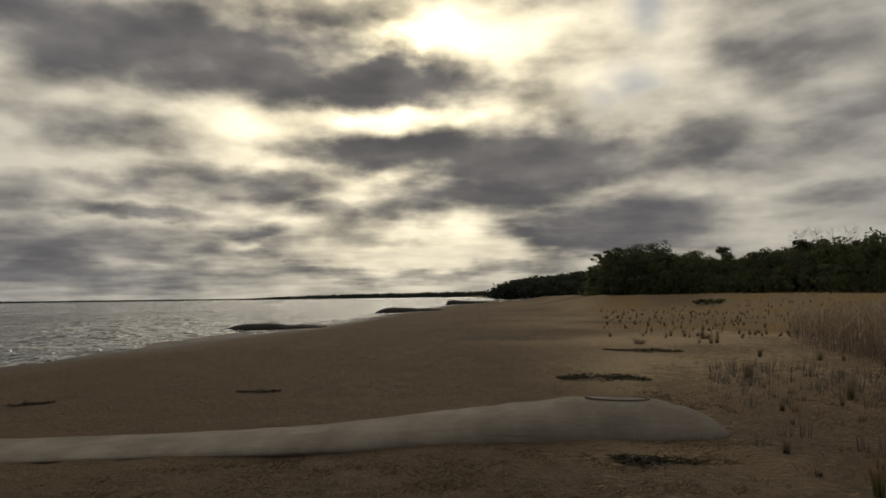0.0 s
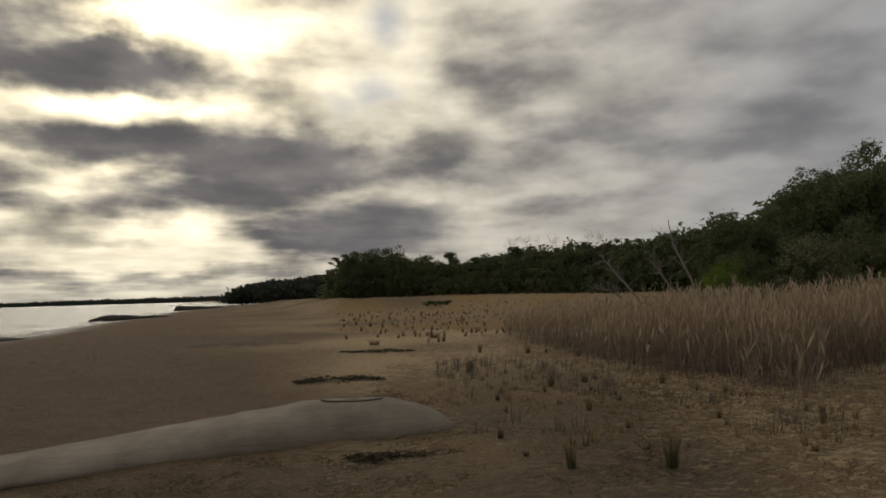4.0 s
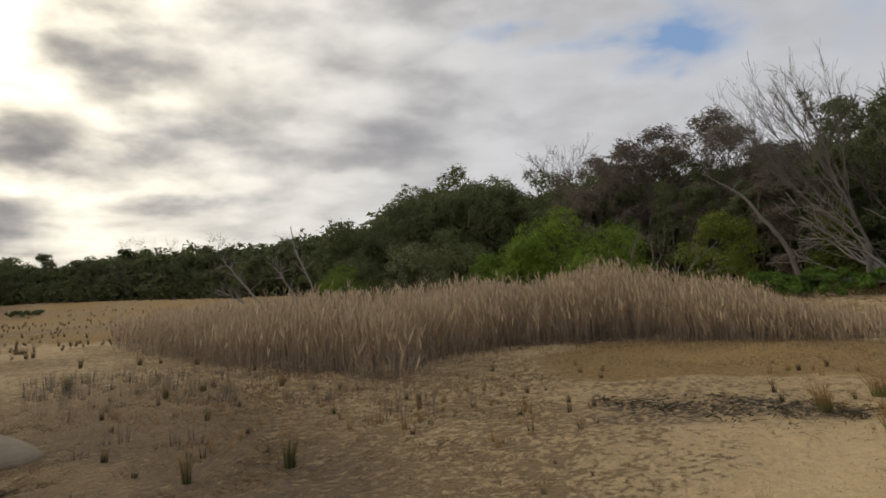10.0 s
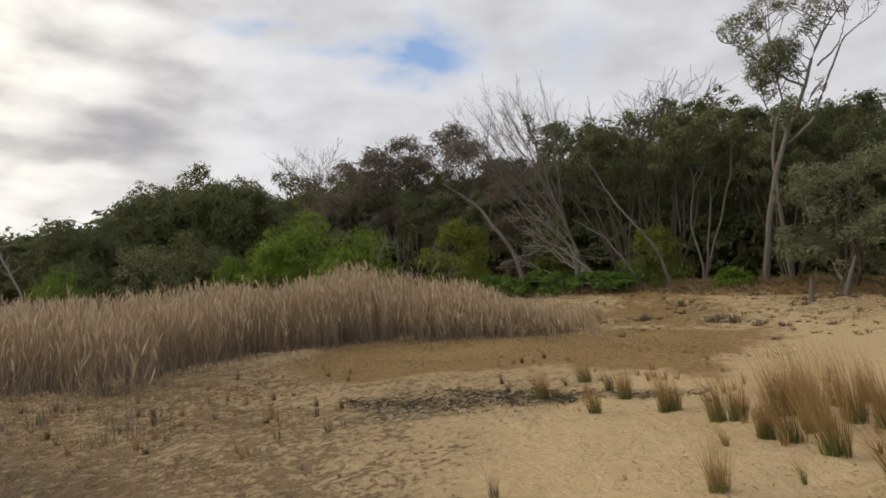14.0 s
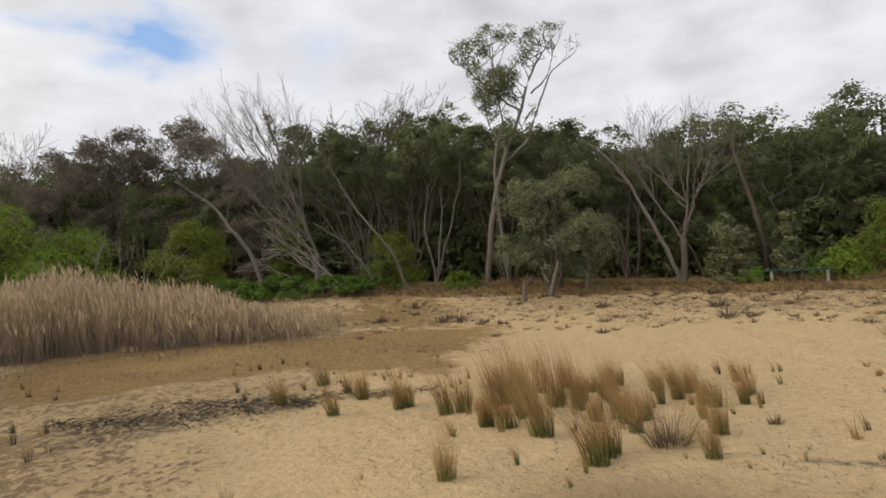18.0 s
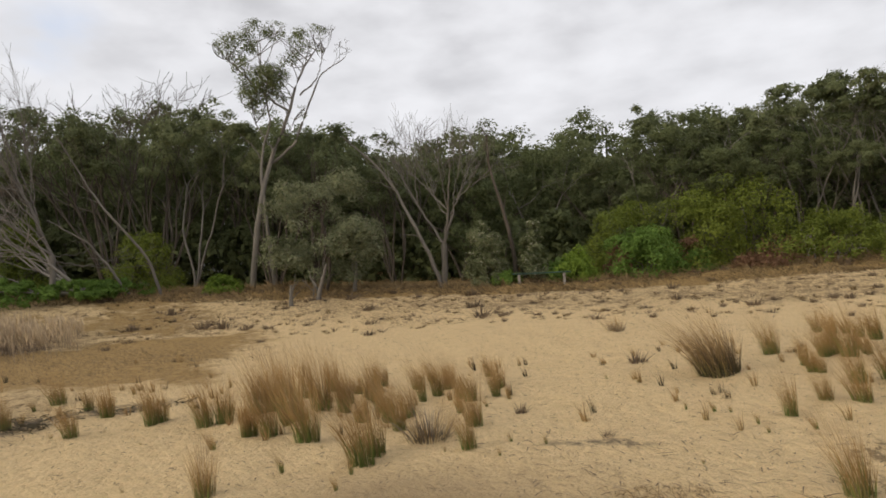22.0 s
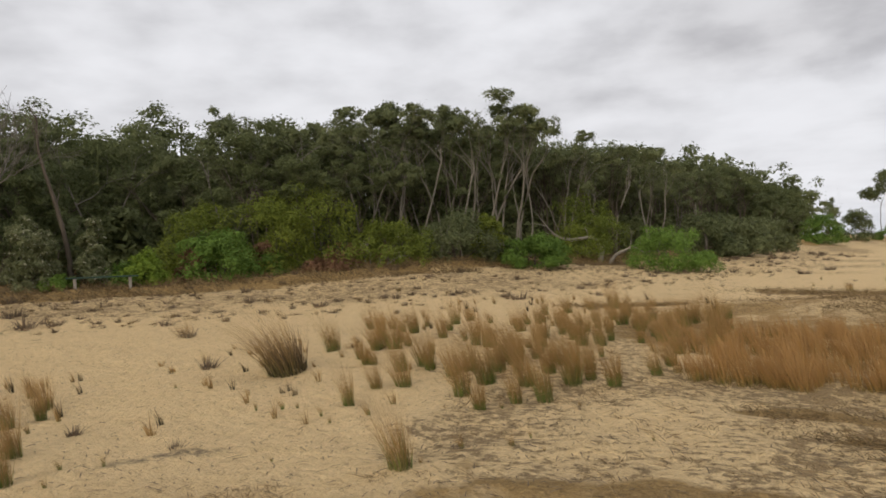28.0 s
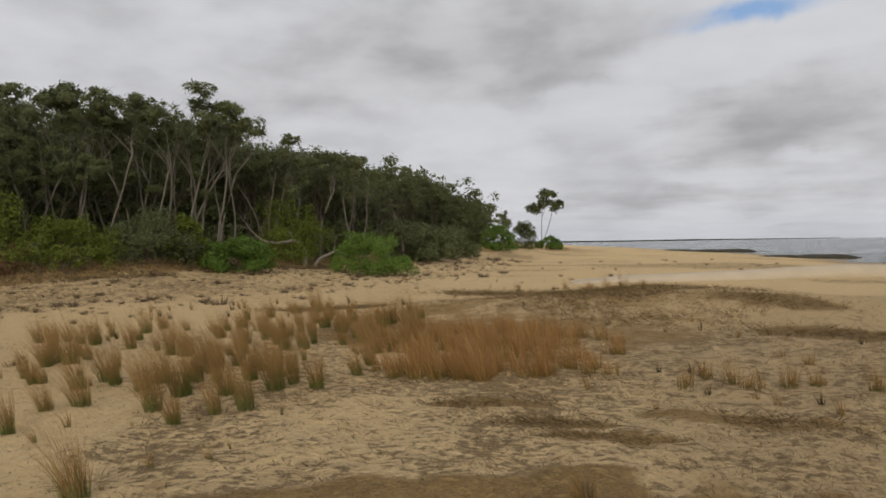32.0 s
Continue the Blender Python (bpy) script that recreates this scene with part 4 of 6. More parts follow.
# ---- forest ----
CANOPY = np.array([(12, 2.0), (13, 2.8), (15, 3.9), (17, 4.0), (20, 3.5), (22, 2.9), (24.5, 3.2), (26, 3.8), (29, 4.3), (34, 4.3), (37, 4.7), (40, 4.6), (44, 6.2), (47.8, 6.4),
                   (49, 8.9), (54, 10.1), (57.5, 10.9), (59, 8.9), (63, 10.2), (70, 10.9), (78, 10.8), (82, 11.6), (87, 12.6), (90, 14.0), (97, 13.6), (107.5, 12.3),
                   (110, 10.2), (114, 11.3), (121, 11.6), (128, 11.6), (133, 10.2), (135, 12.0), (141, 12.2), (148, 12.6), (151, 11.0), (155, 12.6), (158, 11.4), (159.5, 9.3),
                   (164, 9.4), (168, 7.8), (171, 7.8), (175, 5.9), (178, 4.4), (181, 3.3)])
EDGE_AZ = (np.degrees(np.arctan2(EDGE[:, 1], EDGE[:, 0])) % 360)
EDGE_D = np.hypot(EDGE[:, 0], EDGE[:, 1])
ORDER = np.argsort(EDGE_AZ)


def edge_d(az):
    return float(np.interp(az, EDGE_AZ[ORDER][1:-1], EDGE_D[ORDER][1:-1]))


def stand(ob, az, d, scale=1.0, turn=0.0, wide=None, first=False):
    """A copy of a plant standing on the ground at a bearing and distance."""
    x, y = bearing(az, d)
    m = pose(x, y, ground_z(x, y) - 0.05 * scale, 0, 0, turn) @ Matrix.Diagonal((wide or scale, wide or scale, scale, 1))
    if first:
        ob.matrix_basis = m
        return ob
    return copy_thing(ob, m)


def top_scale(az, d, el, height):
    x, y = bearing(az, d)
    return (EYE + d * math.tan(radians(el)) - ground_z(x, y)) / height


TALL = []
for seed, stems, mat, wood, bare in ((1, 4, "olive", "bark", 0.42), (2, 3, "teatree", "bark", 0.48), (3, 5, "olive", "bark", 0.36), (4, 3, "teatree", "pale", 0.5), (5, 4, "olive", "bark", 0.45)):
    TALL.append((tall_tree(seed, 9.0, stems, M[mat], M[wood], "dark grey-green coastal tree with bare crooked stems", bare, 10500, (0.14, 0.08), size=0.44), 9.0, 1.0))
THICKET = []
for seed in (7, 9):
    THICKET.append((tall_tree(seed, 8.5, 8, M["teatree"], M["bark"], "thicket tree with many thin upright stems", 0.50, 8500, (0.14, 0.08), size=0.42, lean=0.16, depth=2), 8.5, 1.0))
DENSE = []
for seed, w, mat in ((11, 4.6, "olive"), (12, 5.4, "olive"), (13, 4.4, "teatree"), (14, 5.0, "olive")):
    DENSE.append((dense_tree(seed, 8.0, w, M[mat], M["bark"], "dense dark green coastal tree with leaves to the ground", 11500, (0.17, 0.11), skirt=0.04, lobes=30), 8.0, 1.0))
BROWN = []
for seed, w in ((15, 4.6), (16, 5.2)):
    BROWN.append((dense_tree(seed, 8.0, w, M["drab"], M["twig"], "brown-grey brushy tree with bare twigs", 9000, (0.26, 0.05), skirt=0.04, lobes=30), 8.0, 1.0))
TWIGGY = []
for seed in (31, 32, 33):
    TWIGGY.append((bare_tree(seed, 8.0, 4, M["twig"], "leafless grey-brown brushwood tree", spread=0.38, depth=3, bare=0.28, name="bare_tree", girth=0.008, out=0.3), 8.0, 1.0))


def woods():
    rng = np.random.default_rng(77)
    used = set()

    def one(kinds, k, az, d, el, slim=1.0):
        ob, height, wide = kinds[k]
        s = top_scale(az, d, el, height)
        if s < 0.15:
            return
        stand(ob, az, d, s, rng.uniform(0, 360), max(s, 0.8 if d < 60 else s) * rng.uniform(0.9, 1.15) * slim, first=ob.name not in used)
        used.add(ob.name)

    depth = Soup()

    def mass(az, d, el):
        """Leaves of one tree in the depth of the wood, from the ground to its top."""
        x, y = bearing(az, d)
        g0 = ground_z(x, y)
        top = max(1.0, EYE + d * math.tan(radians(el)) - g0)
        r = min(1.4, top * 0.22)
        lobes = [(x + rng.normal() * r * 0.8, y + rng.normal() * r * 0.8, g0 + (top - r) * z, r * rng.uniform(0.8, 1.15)) for z in (1.0, 0.9, 0.82, 0.7, 0.58, 0.45, 0.3)]
        billow(depth, rng, lobes, 24, 2000 if d < 60 else 800, (0.21, 0.15) if d < 60 else (0.42, 0.3), 0.8, pad=(0.35, 0.6))
        c = np.stack([x + rng.normal(size=260), y + rng.normal(size=260), g0 + top * 0.6 * rng.uniform(0, 1, 260)], 1)
        leaves(depth, c, rng, 0.42, 0.26)
        tube(depth, [(x, y, g0 - 0.2), (x + 0.2, y, g0 + top * 0.5), (x, y, g0 + top * 0.85)], [0.12, 0.09, 0.04], 5)

    for row, (back, low, step) in enumerate(((3.2, 0.94, 3.1), (8.0, 1.02, 2.8), (13.0, 0.92, 2.4), (20.0, 0.85, 2.6), (6.0, 0.5, 2.4))):
        az = 12.8 + row * 0.7
        while az < 180.5:
            d = edge_d(az) + back * rng.uniform(0.8, 1.25)
            el = float(np.interp(az, CANOPY[:, 0], CANOPY[:, 1])) * low * rng.uniform(0.93, 1.05) * (1.06 if 84 < az < 130 else 1.0)
            shown = 84 < az < 174
            pick = rng.uniform()
            if row > 1:
                mass(az, d, el * (1.0 if not (row == 4 and shown) else 0.6))
                az += step * max(min(1.0, 34 / d), 0.35)
                continue
            if 65 < az < 82:
                kinds = TWIGGY if pick < (0.6 if row == 0 else 0.25) else BROWN if pick < 0.9 else DENSE
            elif shown:
                kinds = THICKET if (row == 0 and az < 112) or pick < 0.2 else TALL if pick < (0.45 if 108 < az < 134 else 0.88) else DENSE
            else:
                kinds = DENSE if pick < 0.85 else TWIGGY if 25 < az < 46 else TALL
            if not (row == 0 and 84 < az < 160 and rng.uniform() < 0.3):
                one(kinds, int(rng.integers(0, len(kinds))), az, d, el)
            az += step * rng.uniform(0.8, 1.2) * max(min(1.0, 34 / d), 0.4)

    for k in range(330):
        az = 12.8 + k * 0.51
        x, y = bearing(az, edge_d(az) + rng.uniform(22, 30))
        g0 = ground_z(x, y)
        high = max(2.0, math.hypot(x, y) * math.tan(radians(float(np.interp(az, CANOPY[:, 0], CANOPY[:, 1])) * 0.72)))
        c = np.stack([x + rng.normal(size=300) * 1.3, y + rng.normal(size=300) * 1.3, g0 + high * rng.uniform(0, 1, 300)], 1)
        leaves(depth, c, rng, 0.75, 0.5)
    for k in range(44):
        mass(12.6 + k * 0.25, 88 + 6 * rng.uniform(), rng.uniform(1.0, 2.0))
    tagged(new("woods", depth.mesh("woods", M["olive"])), "dark depth of the coastal wood behind its edge", "woods", kind="stuff")


woods()

# ---- single trees, bushes and dead wood at the forest edge ----
def left_of(az, amount):
    return -math.cos(radians(az)) * amount, math.sin(radians(az)) * amount


def rooted(ob, az, d, turn=0.0):
    return stand(ob, az, d, 1.0, turn, 1.0, first=True)


def tall_at(az, d, el):
    x, y = bearing(az, d)
    return EYE + d * math.tan(radians(el)) - ground_z(x, y)


def smooth_line(pts, n=20, turns=2):
    p = np.array(pts, float)
    t = np.linspace(0, len(p) - 1, n)
    q = np.stack([np.interp(t, range(len(p)), p[:, k]) for k in range(3)], 1)
    for _ in range(turns):
        q[1:-1] = (q[:-2] + q[1:-1] * 2 + q[2:]) / 4
    return q


# stems and limbs: metres to the right of the foot, metres above the sea datum, thickness at start and end
GUM_LIMBS = [([(-0.13, 0.4), (0.19, 3.6), (0.44, 4.8), (0.73, 5.8), (1.2, 7.0), (1.62, 7.8), (1.91, 9.2), (2.43, 10.0), (2.9, 10.6)], 0.125, 0.02),
             ([(0.87, 5.9), (1.71, 6.5), (2.09, 7.5), (2.46, 8.4), (2.84, 9.4), (3.18, 9.6), (3.86, 10.1)], 0.06, 0.014),
             ([(2.04, 8.6), (2.72, 9.2), (3.11, 10.4)], 0.04, 0.012),
             ([(0.75, 0.8), (0.58, 2.9), (0.47, 4.3), (0.38, 5.4), (0.53, 6.6), (0.9, 7.5), (0.63, 8.6), (0.47, 10.6)], 0.085, 0.015),
             ([(1.62, 7.8), (0.94, 8.3), (0.21, 9.0), (-0.6, 9.9), (-1.07, 10.1)], 0.05, 0.012),
             ([(0.5, 5.9), (0.1, 6.6), (-0.35, 7.0)], 0.03, 0.01), ([(0.9, 6.4), (0.3, 7.4), (0.1, 8.4)], 0.035, 0.012), ([(1.2, 7.0), (1.5, 6.9), (1.8, 7.6)], 0.025, 0.01)]
GUM_PADS = [(-0.25, 10.5, 0.6), (-1.07, 10.07, 0.27), (0.54, 11.1, 0.5), (1.15, 11.0, 0.42), (-0.18, 9.6, 0.38), (0.54, 8.95, 0.78), (0.19, 8.4, 0.49), (1.1, 9.35, 0.46), (1.17, 8.6, 0.46),
            (2.14, 10.65, 0.6), (1.79, 10.2, 0.42), (2.82, 11.05, 0.34), (2.9, 10.5, 0.28), (2.11, 7.8, 0.24), (0.45, 8.05, 0.45)]


def tall_gum():
    """The tall pale-stemmed tree that stands above the wood."""
    rng = np.random.default_rng(8)
    wood, foliage, tips = Soup(), Soup(), []
    base = ground_z(*bearing(99.6, 27.5)) - 0.05
    spine = []
    for pts, r0, r1 in GUM_LIMBS:
        q = smooth_line([(x, 0.25 * math.sin(2.1 * x + z), z - base if z > 1 else -0.2) for x, z in pts], 26)
        q[1:-1] += rng.normal(scale=0.015, size=q[1:-1].shape)
        tube(wood, q, np.linspace(r0, r1, len(q)), 9)
        spine.append(q[len(q) // 2:])
    spine = np.concatenate(spine)
    lobes = []
    for x, z, r in GUM_PADS:
        end = np.array([x, rng.normal() * 0.3, z - base])
        lobes.append((*end, r))
        near = spine[np.argsort(np.linalg.norm(spine - end - [0, 0, -r], axis=1))[:6]]
        for k in range(5):
            goal, start = end + rng.normal(size=3) * r * 0.5, near[k]
            q = smooth_line([start, start * 0.5 + goal * 0.5 + rng.normal(size=3) * 0.1, goal], 8, 1)
            tube(wood, q, np.linspace(0.022, 0.009, 8), 5)
            branching(rng, wood, q[-3], (goal - start) / np.linalg.norm(goal - start), r * 0.8, 0.01, 2, tips, 0.6, 0.15, 0.05)
    for x, z in ((3.86, 10.1), (3.1, 10.4), (3.3, 9.7), (2.9, 10.6), (3.6, 9.9)):
        branching(rng, wood, (x, 0, z - base), (0.6, 0, 0.8), 0.5, 0.012, 3, tips, 0.5, 0.12, 0.06, thin=0.005)
    billow(foliage, rng, [(x, y, z, 1.12 * r) for x, y, z, r in lobes], 170, 11000, (0.10, 0.045), 0.8, -0.9, (0.26, 0.5), 0.45)
    ob = finish_tree("tall_tree", rng, wood, foliage, M["pale"], M["teatree"], "tall slender tree with pale bare stem and open grey-green crown")
    rooted(ob, 99.6, 27.5, -99.6)


tall_gum()


def leaning_snag(points, radius, az, d, mat, label, twigs=6, seed=1, datum=None):
    """A dead stem along points (metres to the right, metres up), seen side on."""
    rng = np.random.default_rng(seed)
    wood, tips, limbs = Soup(), [], []
    drop = 0.0 if datum is None else ground_z(*bearing(az, d)) - 0.05 - datum
    q = smooth_line([(x, 0.25 * math.sin(x * 2), z - drop * (k > 0)) for k, (x, z) in enumerate(points)], 26)
    q += rng.normal(scale=0.012, size=q.shape)
    tube(wood, q, np.linspace(radius, radius * 0.25, len(q)), 8)
    for _ in range(twigs):
        k = rng.integers(10, 25)
        w = (q[k] - q[k - 2]) / np.linalg.norm(q[k] - q[k - 2]) + rng.normal(size=3) * 0.55
        limbs.append(Soup())
        branching(rng, limbs[-1], q[k], w / np.linalg.norm(w), rng.uniform(0.4, 0.9), radius * 0.25, 2, tips, 0.5, 0.12, 0.03)
    ob = finish_tree("dead_tree", rng, wood, None, mat, None, label, "dead tree", limbs=limbs)
    rooted(ob, az, d, 180 - az + 180)
    return ob


leaning_snag([(0.2, -0.3), (0.05, 0.68), (-0.33, 1.61), (-1.01, 2.54), (-1.48, 3.27), (-2.1, 3.77), (-2.9, 4.3)], 0.10, 80.4, 27.2, M["pale"], "pale dead trunk leaning over in an S curve", 5, 3, 1.2)
leaning_snag([(-0.3, -0.3), (-0.34, 0.3), (-0.73, 1.53), (-1.46, 2.99), (-1.91, 4.01), (-2.74, 5.09), (-3.76, 5.99)], 0.095, 115.6, 25.4, M["grey_wood"], "dead dark trunk leaning steeply against the wood", 7, 4, 0.5)
leaning_snag([(0.4, -0.3), (0.34, 0.3), (-0.02, 1.41), (-1.1, 2.75), (-1.73, 3.7), (-2.34, 4.88), (-2.7, 5.6)], 0.065, 91.6, 26.6, M["grey_wood"], "thin leaning dead stem at the forest edge", 4, 5, 1.0)
leaning_snag([(2.6, -0.3), (2.53, 1.38), (2.1, 3.37), (1.75, 4.62), (1.7, 6.0)], 0.10, 115.6, 26.4, M["bark"], "dark bare trunk behind the silvery shrubs", 4, 21, 0.5)
leaning_snag([(0.3, -0.3), (-0.4, 0.9), (-1.2, 2.0), (-2.4, 2.8)], 0.06, 90.0, 27.0, M["grey_wood"], "grey dead limb slanting over the low scrub", 4, 22)
leaning_snag([(0.0, -0.2), (-0.6, 1.4), (-1.6, 3.0)], 0.08, 41.4, 38, M["dead"], "pale leaning dead stem beyond the reeds", 14, 6)
leaning_snag([(0.0, -0.2), (-0.4, 1.6), (-1.3, 3.6), (-1.5, 5.0)], 0.08, 42.6, 40, M["dead"], "pale leaning dead stem beyond the reeds", 10, 7)
leaning_snag([(0.0, -0.2), (-1.1, 1.3), (-2.2, 2.7), (-2.9, 3.6)], 0.09, 39.0, 40, M["dead"], "pale leaning dead stem beyond the reeds", 16, 8)
leaning_snag([(0.0, -0.2), (-1.4, 1.1), (-2.9, 1.9)], 0.07, 38.6, 39.5, M["dead"], "pale leaning dead stem beyond the reeds", 16, 9)
leaning_snag([(0.0, -0.2), (0.05, 1.2), (-0.5, 2.4), (-0.55, 3.3)], 0.10, 171.2, 46, M["pale"], "broken pale dead trunk standing above the bushes", 2, 10)
leaning_snag([(0.0, -0.2), (0.1, 0.7), (-0.3, 1.4), (-1.6, 1.2), (-2.4, 1.6)], 0.16, 163.0, 36, M["dead"], "gnarled grey trunk twisting low under a bush", 7, 12)
leaning_snag([(0.0, -0.1), (0.4, 0.5), (1.3, 0.9), (2.0, 0.5)], 0.12, 163.6, 36, M["dead"], "gnarled grey trunk twisting low under a bush", 4, 13)

def fan_tree(goals, fork, radius, az, d, label, seed, fine=5, mat="grey_wood", datum=None):
    """A leafless tree: long limbs from a low fork to goals (metres to the right, metres up), with fine twigs on their outer halves."""
    rng = np.random.default_rng(seed)
    wood, tips = Soup(), []
    drop = 0.0 if datum is None else ground_z(*bearing(az, d)) - 0.05 - datum
    goals = [(x, z - drop) for x, z in goals]
    foot = np.array([fork[0] - 0.1, 0, -0.15])
    split = np.array([fork[0], 0, fork[1]])
    tube(wood, [foot, foot * 0.5 + split * 0.5 + [0.04, 0, 0], split], [radius * 1.25, radius * 1.1, radius], 8)
    limbs, meshes = [], []
    for n, (x, z) in enumerate(goals):
        goal = np.array([x, rng.normal() * 0.8, z])
        start, thick = split, radius * rng.uniform(0.42, 0.6)
        if n > 2:
            near = min(limbs[:max(3, n // 2)], key=lambda q: np.linalg.norm(q[-1] - goal) + rng.uniform(0, 0.6))
            start, thick = near[int(rng.integers(2, 8))], radius * rng.uniform(0.22, 0.36)
        mid = start + (goal - start) * 0.45 + [0, 0, -0.09 * abs(x - start[0])] + rng.normal(size=3) * 0.16
        t = np.linspace(0, 1, 16)[:, None]
        q = (1 - t) ** 2 * start + 2 * t * (1 - t) * mid + t * t * goal
        q[1:-1] += rng.normal(scale=0.025, size=(14, 3))
        limbs.append(q)
        meshes.append(Soup())
        tube(meshes[-1], q, np.linspace(thick, 0.007, 16), 6)
        for _ in range(fine):
            k = int(15 * rng.uniform(0.3, 1) ** 0.6)
            w = (q[k] - q[k - 2]) / np.linalg.norm(q[k] - q[k - 2]) + rng.normal(size=3) * 0.26
            branching(rng, meshes[-1], q[k], w / np.linalg.norm(w), rng.uniform(0.5, 1.0), 0.009, 2, tips, 0.28, 0.08, 0.03, thin=0.0042)
    ob = finish_tree("dead_tree", rng, wood, None, M[mat], None, label, "dead tree", limbs=meshes)
    rooted(ob, az, d, 180 - az + 180)


fan_tree([(-4.1, 5.8), (-2.5, 7.2), (-1.6, 6.3), (-3.8, 6.0), (-3.4, 6.5), (-3.0, 6.9), (-2.0, 7.3), (-2.3, 6.5), (-0.8, 6.6), (-3.1, 4.8), (-2.5, 4.4), (-2.0, 3.9), (-2.2, 5.6), (-1.2, 5.2), (-0.5, 5.0), (-3.4, 5.3)], (0.0, 1.6), 0.10, 85.2, 26.9,
         "large leafless grey tree fanning over to one side", 41, 15, datum=1.2)
fan_tree([(-3.0, 2.2), (-2.2, 3.1), (-1.4, 3.4), (1.6, 0.9), (2.2, 1.5), (1.3, 2.0)], (0.0, 0.9), 0.07, 85.9, 27.2, "low dead tree with limbs splayed over the scrub", 43, 3)
low = bare_tree(45, 3.6, 6, M["dead"], "tangle of low dead branches leaning over", lean=left_of(87, 1.3), spread=0.35, depth=3, bare=0.4, girth=0.014, out=0.3, rise=0.0)
rooted(low, 87.8, 27)
fan_tree([(-2.4, 5.9), (0.2, 5.5), (1.25, 5.3), (-2.0, 5.5), (-0.9, 4.6), (-0.45, 4.2), (0.65, 5.4), (1.5, 4.2), (-1.0, 6.0), (-0.3, 5.2), (-1.5, 4.9), (0.9, 4.6)], (-0.15, 1.7), 0.11, 115.6, 26.0, "leafless grey tree with many upright limbs", 42, 9, datum=0.5)
for az, d, el, seed in ((68.6, 27, 4.6, 46), (70.6, 26, 4.3, 47)):
    rooted(bare_tree(seed, tall_at(az, d, el), 2, M["pale"], "slim pale bare sapling behind the reeds", spread=0.45, depth=2, bare=0.4, girth=0.011, out=0.25), az, d)
crown = bare_tree(48, 8.0, 3, M["twig"], "leafless twiggy crown rising over the wood", spread=0.42, depth=4, bare=0.4, name="bare_tree", girth=0.008, out=0.2)
for k, (az, d, el) in enumerate(((63.8, 40, 11.6), (70.5, 41, 10.9), (76, 40, 10.8), (28.0, 82, 4.6), (31, 80, 4.6), (35, 70, 4.8), (112.5, 34, 11.3), (92.5, 33, 14.4), (90, 33, 14.0))):
    s = top_scale(az, d, el, 8.0)
    stand(crown, az, d, s, 70.0 * k, s, first=k == 0)
for k, (az, d) in enumerate(((141.6, 26.9), (143.0, 27.2), (144.2, 27.4))):
    rooted(bare_tree(140 + k, 1.1, 7, M["rust"] if k < 2 else M["dead"], "dead rust-brown brushwood heaped on the dune edge", lean=left_of(az, 0.6 - 0.6 * k), spread=0.5, depth=2, bare=0.4, name="brushwood", girth=0.02, out=0.9, rise=-0.05), az, d)
# pale many-stemmed trees over the bushes
for seed, az, d, el, stems in ((51, 145.8, 33, 13.1, 3), (52, 154.2, 35, 12.9, 4), (53, 149.0, 35, 12.2, 2), (54, 136.0, 33, 12.2, 2), (55, 141.5, 34, 12.4, 3), (56, 94.5, 31, 13.8, 3)):
    rooted(tall_tree(seed, tall_at(az, d, el), stems, M["teatree"], M["pale"], "coastal tree with pale bare stems and tufted crown", 0.55, 5600, (0.18, 0.075), size=0.36, lean=0.28), az, d)
stem_kinds = [tall_tree(seed, 8.0, stems, M["teatree"], M["pale"], "coastal tree with long pale stems and small crown", 0.62, 2600, (0.2, 0.085), size=0.36, lean=0.3) for seed, stems in ((57, 3), (58, 2))]
for k, (az, d, el) in enumerate(((143.4, 33, 12.2), (147.4, 32.5, 12.4), (152.0, 34, 12.0), (157.0, 36, 11.2), (160.6, 39, 9.4), (164.0, 41, 9.0), (167.2, 45, 7.9), (138.8, 32, 11.8), (132.4, 32, 10.0), (150.3, 33, 11.2), (155.8, 35, 11.8))):
    s = top_scale(az, d, el, 8.0)
    stand(stem_kinds[k % 2], az, d, s, 47.0 * k, s, first=k < 2)
# far two-headed tree and umbrella-shaped trees
slim = tall_tree(61, 8.0, 2, M["olive"], M["pale"], "slender far tree with two small rounded crowns", 0.62, 2600, (0.34, 0.2), size=0.75, lean=0.12, depth=2)
for k, (az, d, el) in enumerate(((182.7, 97, 4.2), (23.4, 84, 3.4))):
    s = top_scale(az, d, el, 8.0)
    stand(slim, az, d, s, 50.0 * k, s, first=k == 0)
# the dark rounded clump by the beach
dome = dense_tree(17, 8.0, 9.5, M["olive"], M["bark"], "broad dark dome-shaped tree by the beach", 16000, (0.30, 0.17), skirt=0.06, lobes=80)
for k, (az, d, el, w) in enumerate(((16.3, 92, 3.95, 1.0), (19.4, 91, 4.05, 0.95), (14.1, 94, 3.2, 0.5), (21.4, 93, 3.0, 0.5), (17.9, 96, 3.9, 0.7))):
    stand(dome, az, d, tall_at(az, d, el) / 8.0, 75.0 * k, w, first=k == 0)
for k, (az, d, el, w) in enumerate(((51.1, 42, 9.4, 0.5), (53.8, 41.5, 10.0, 0.5), (56.9, 41, 11.1, 0.42), (45.6, 46, 6.6, 0.5))):
    stand(dome, az, d, tall_at(az, d, el) / 8.0, 20.0 + 75.0 * k, w)

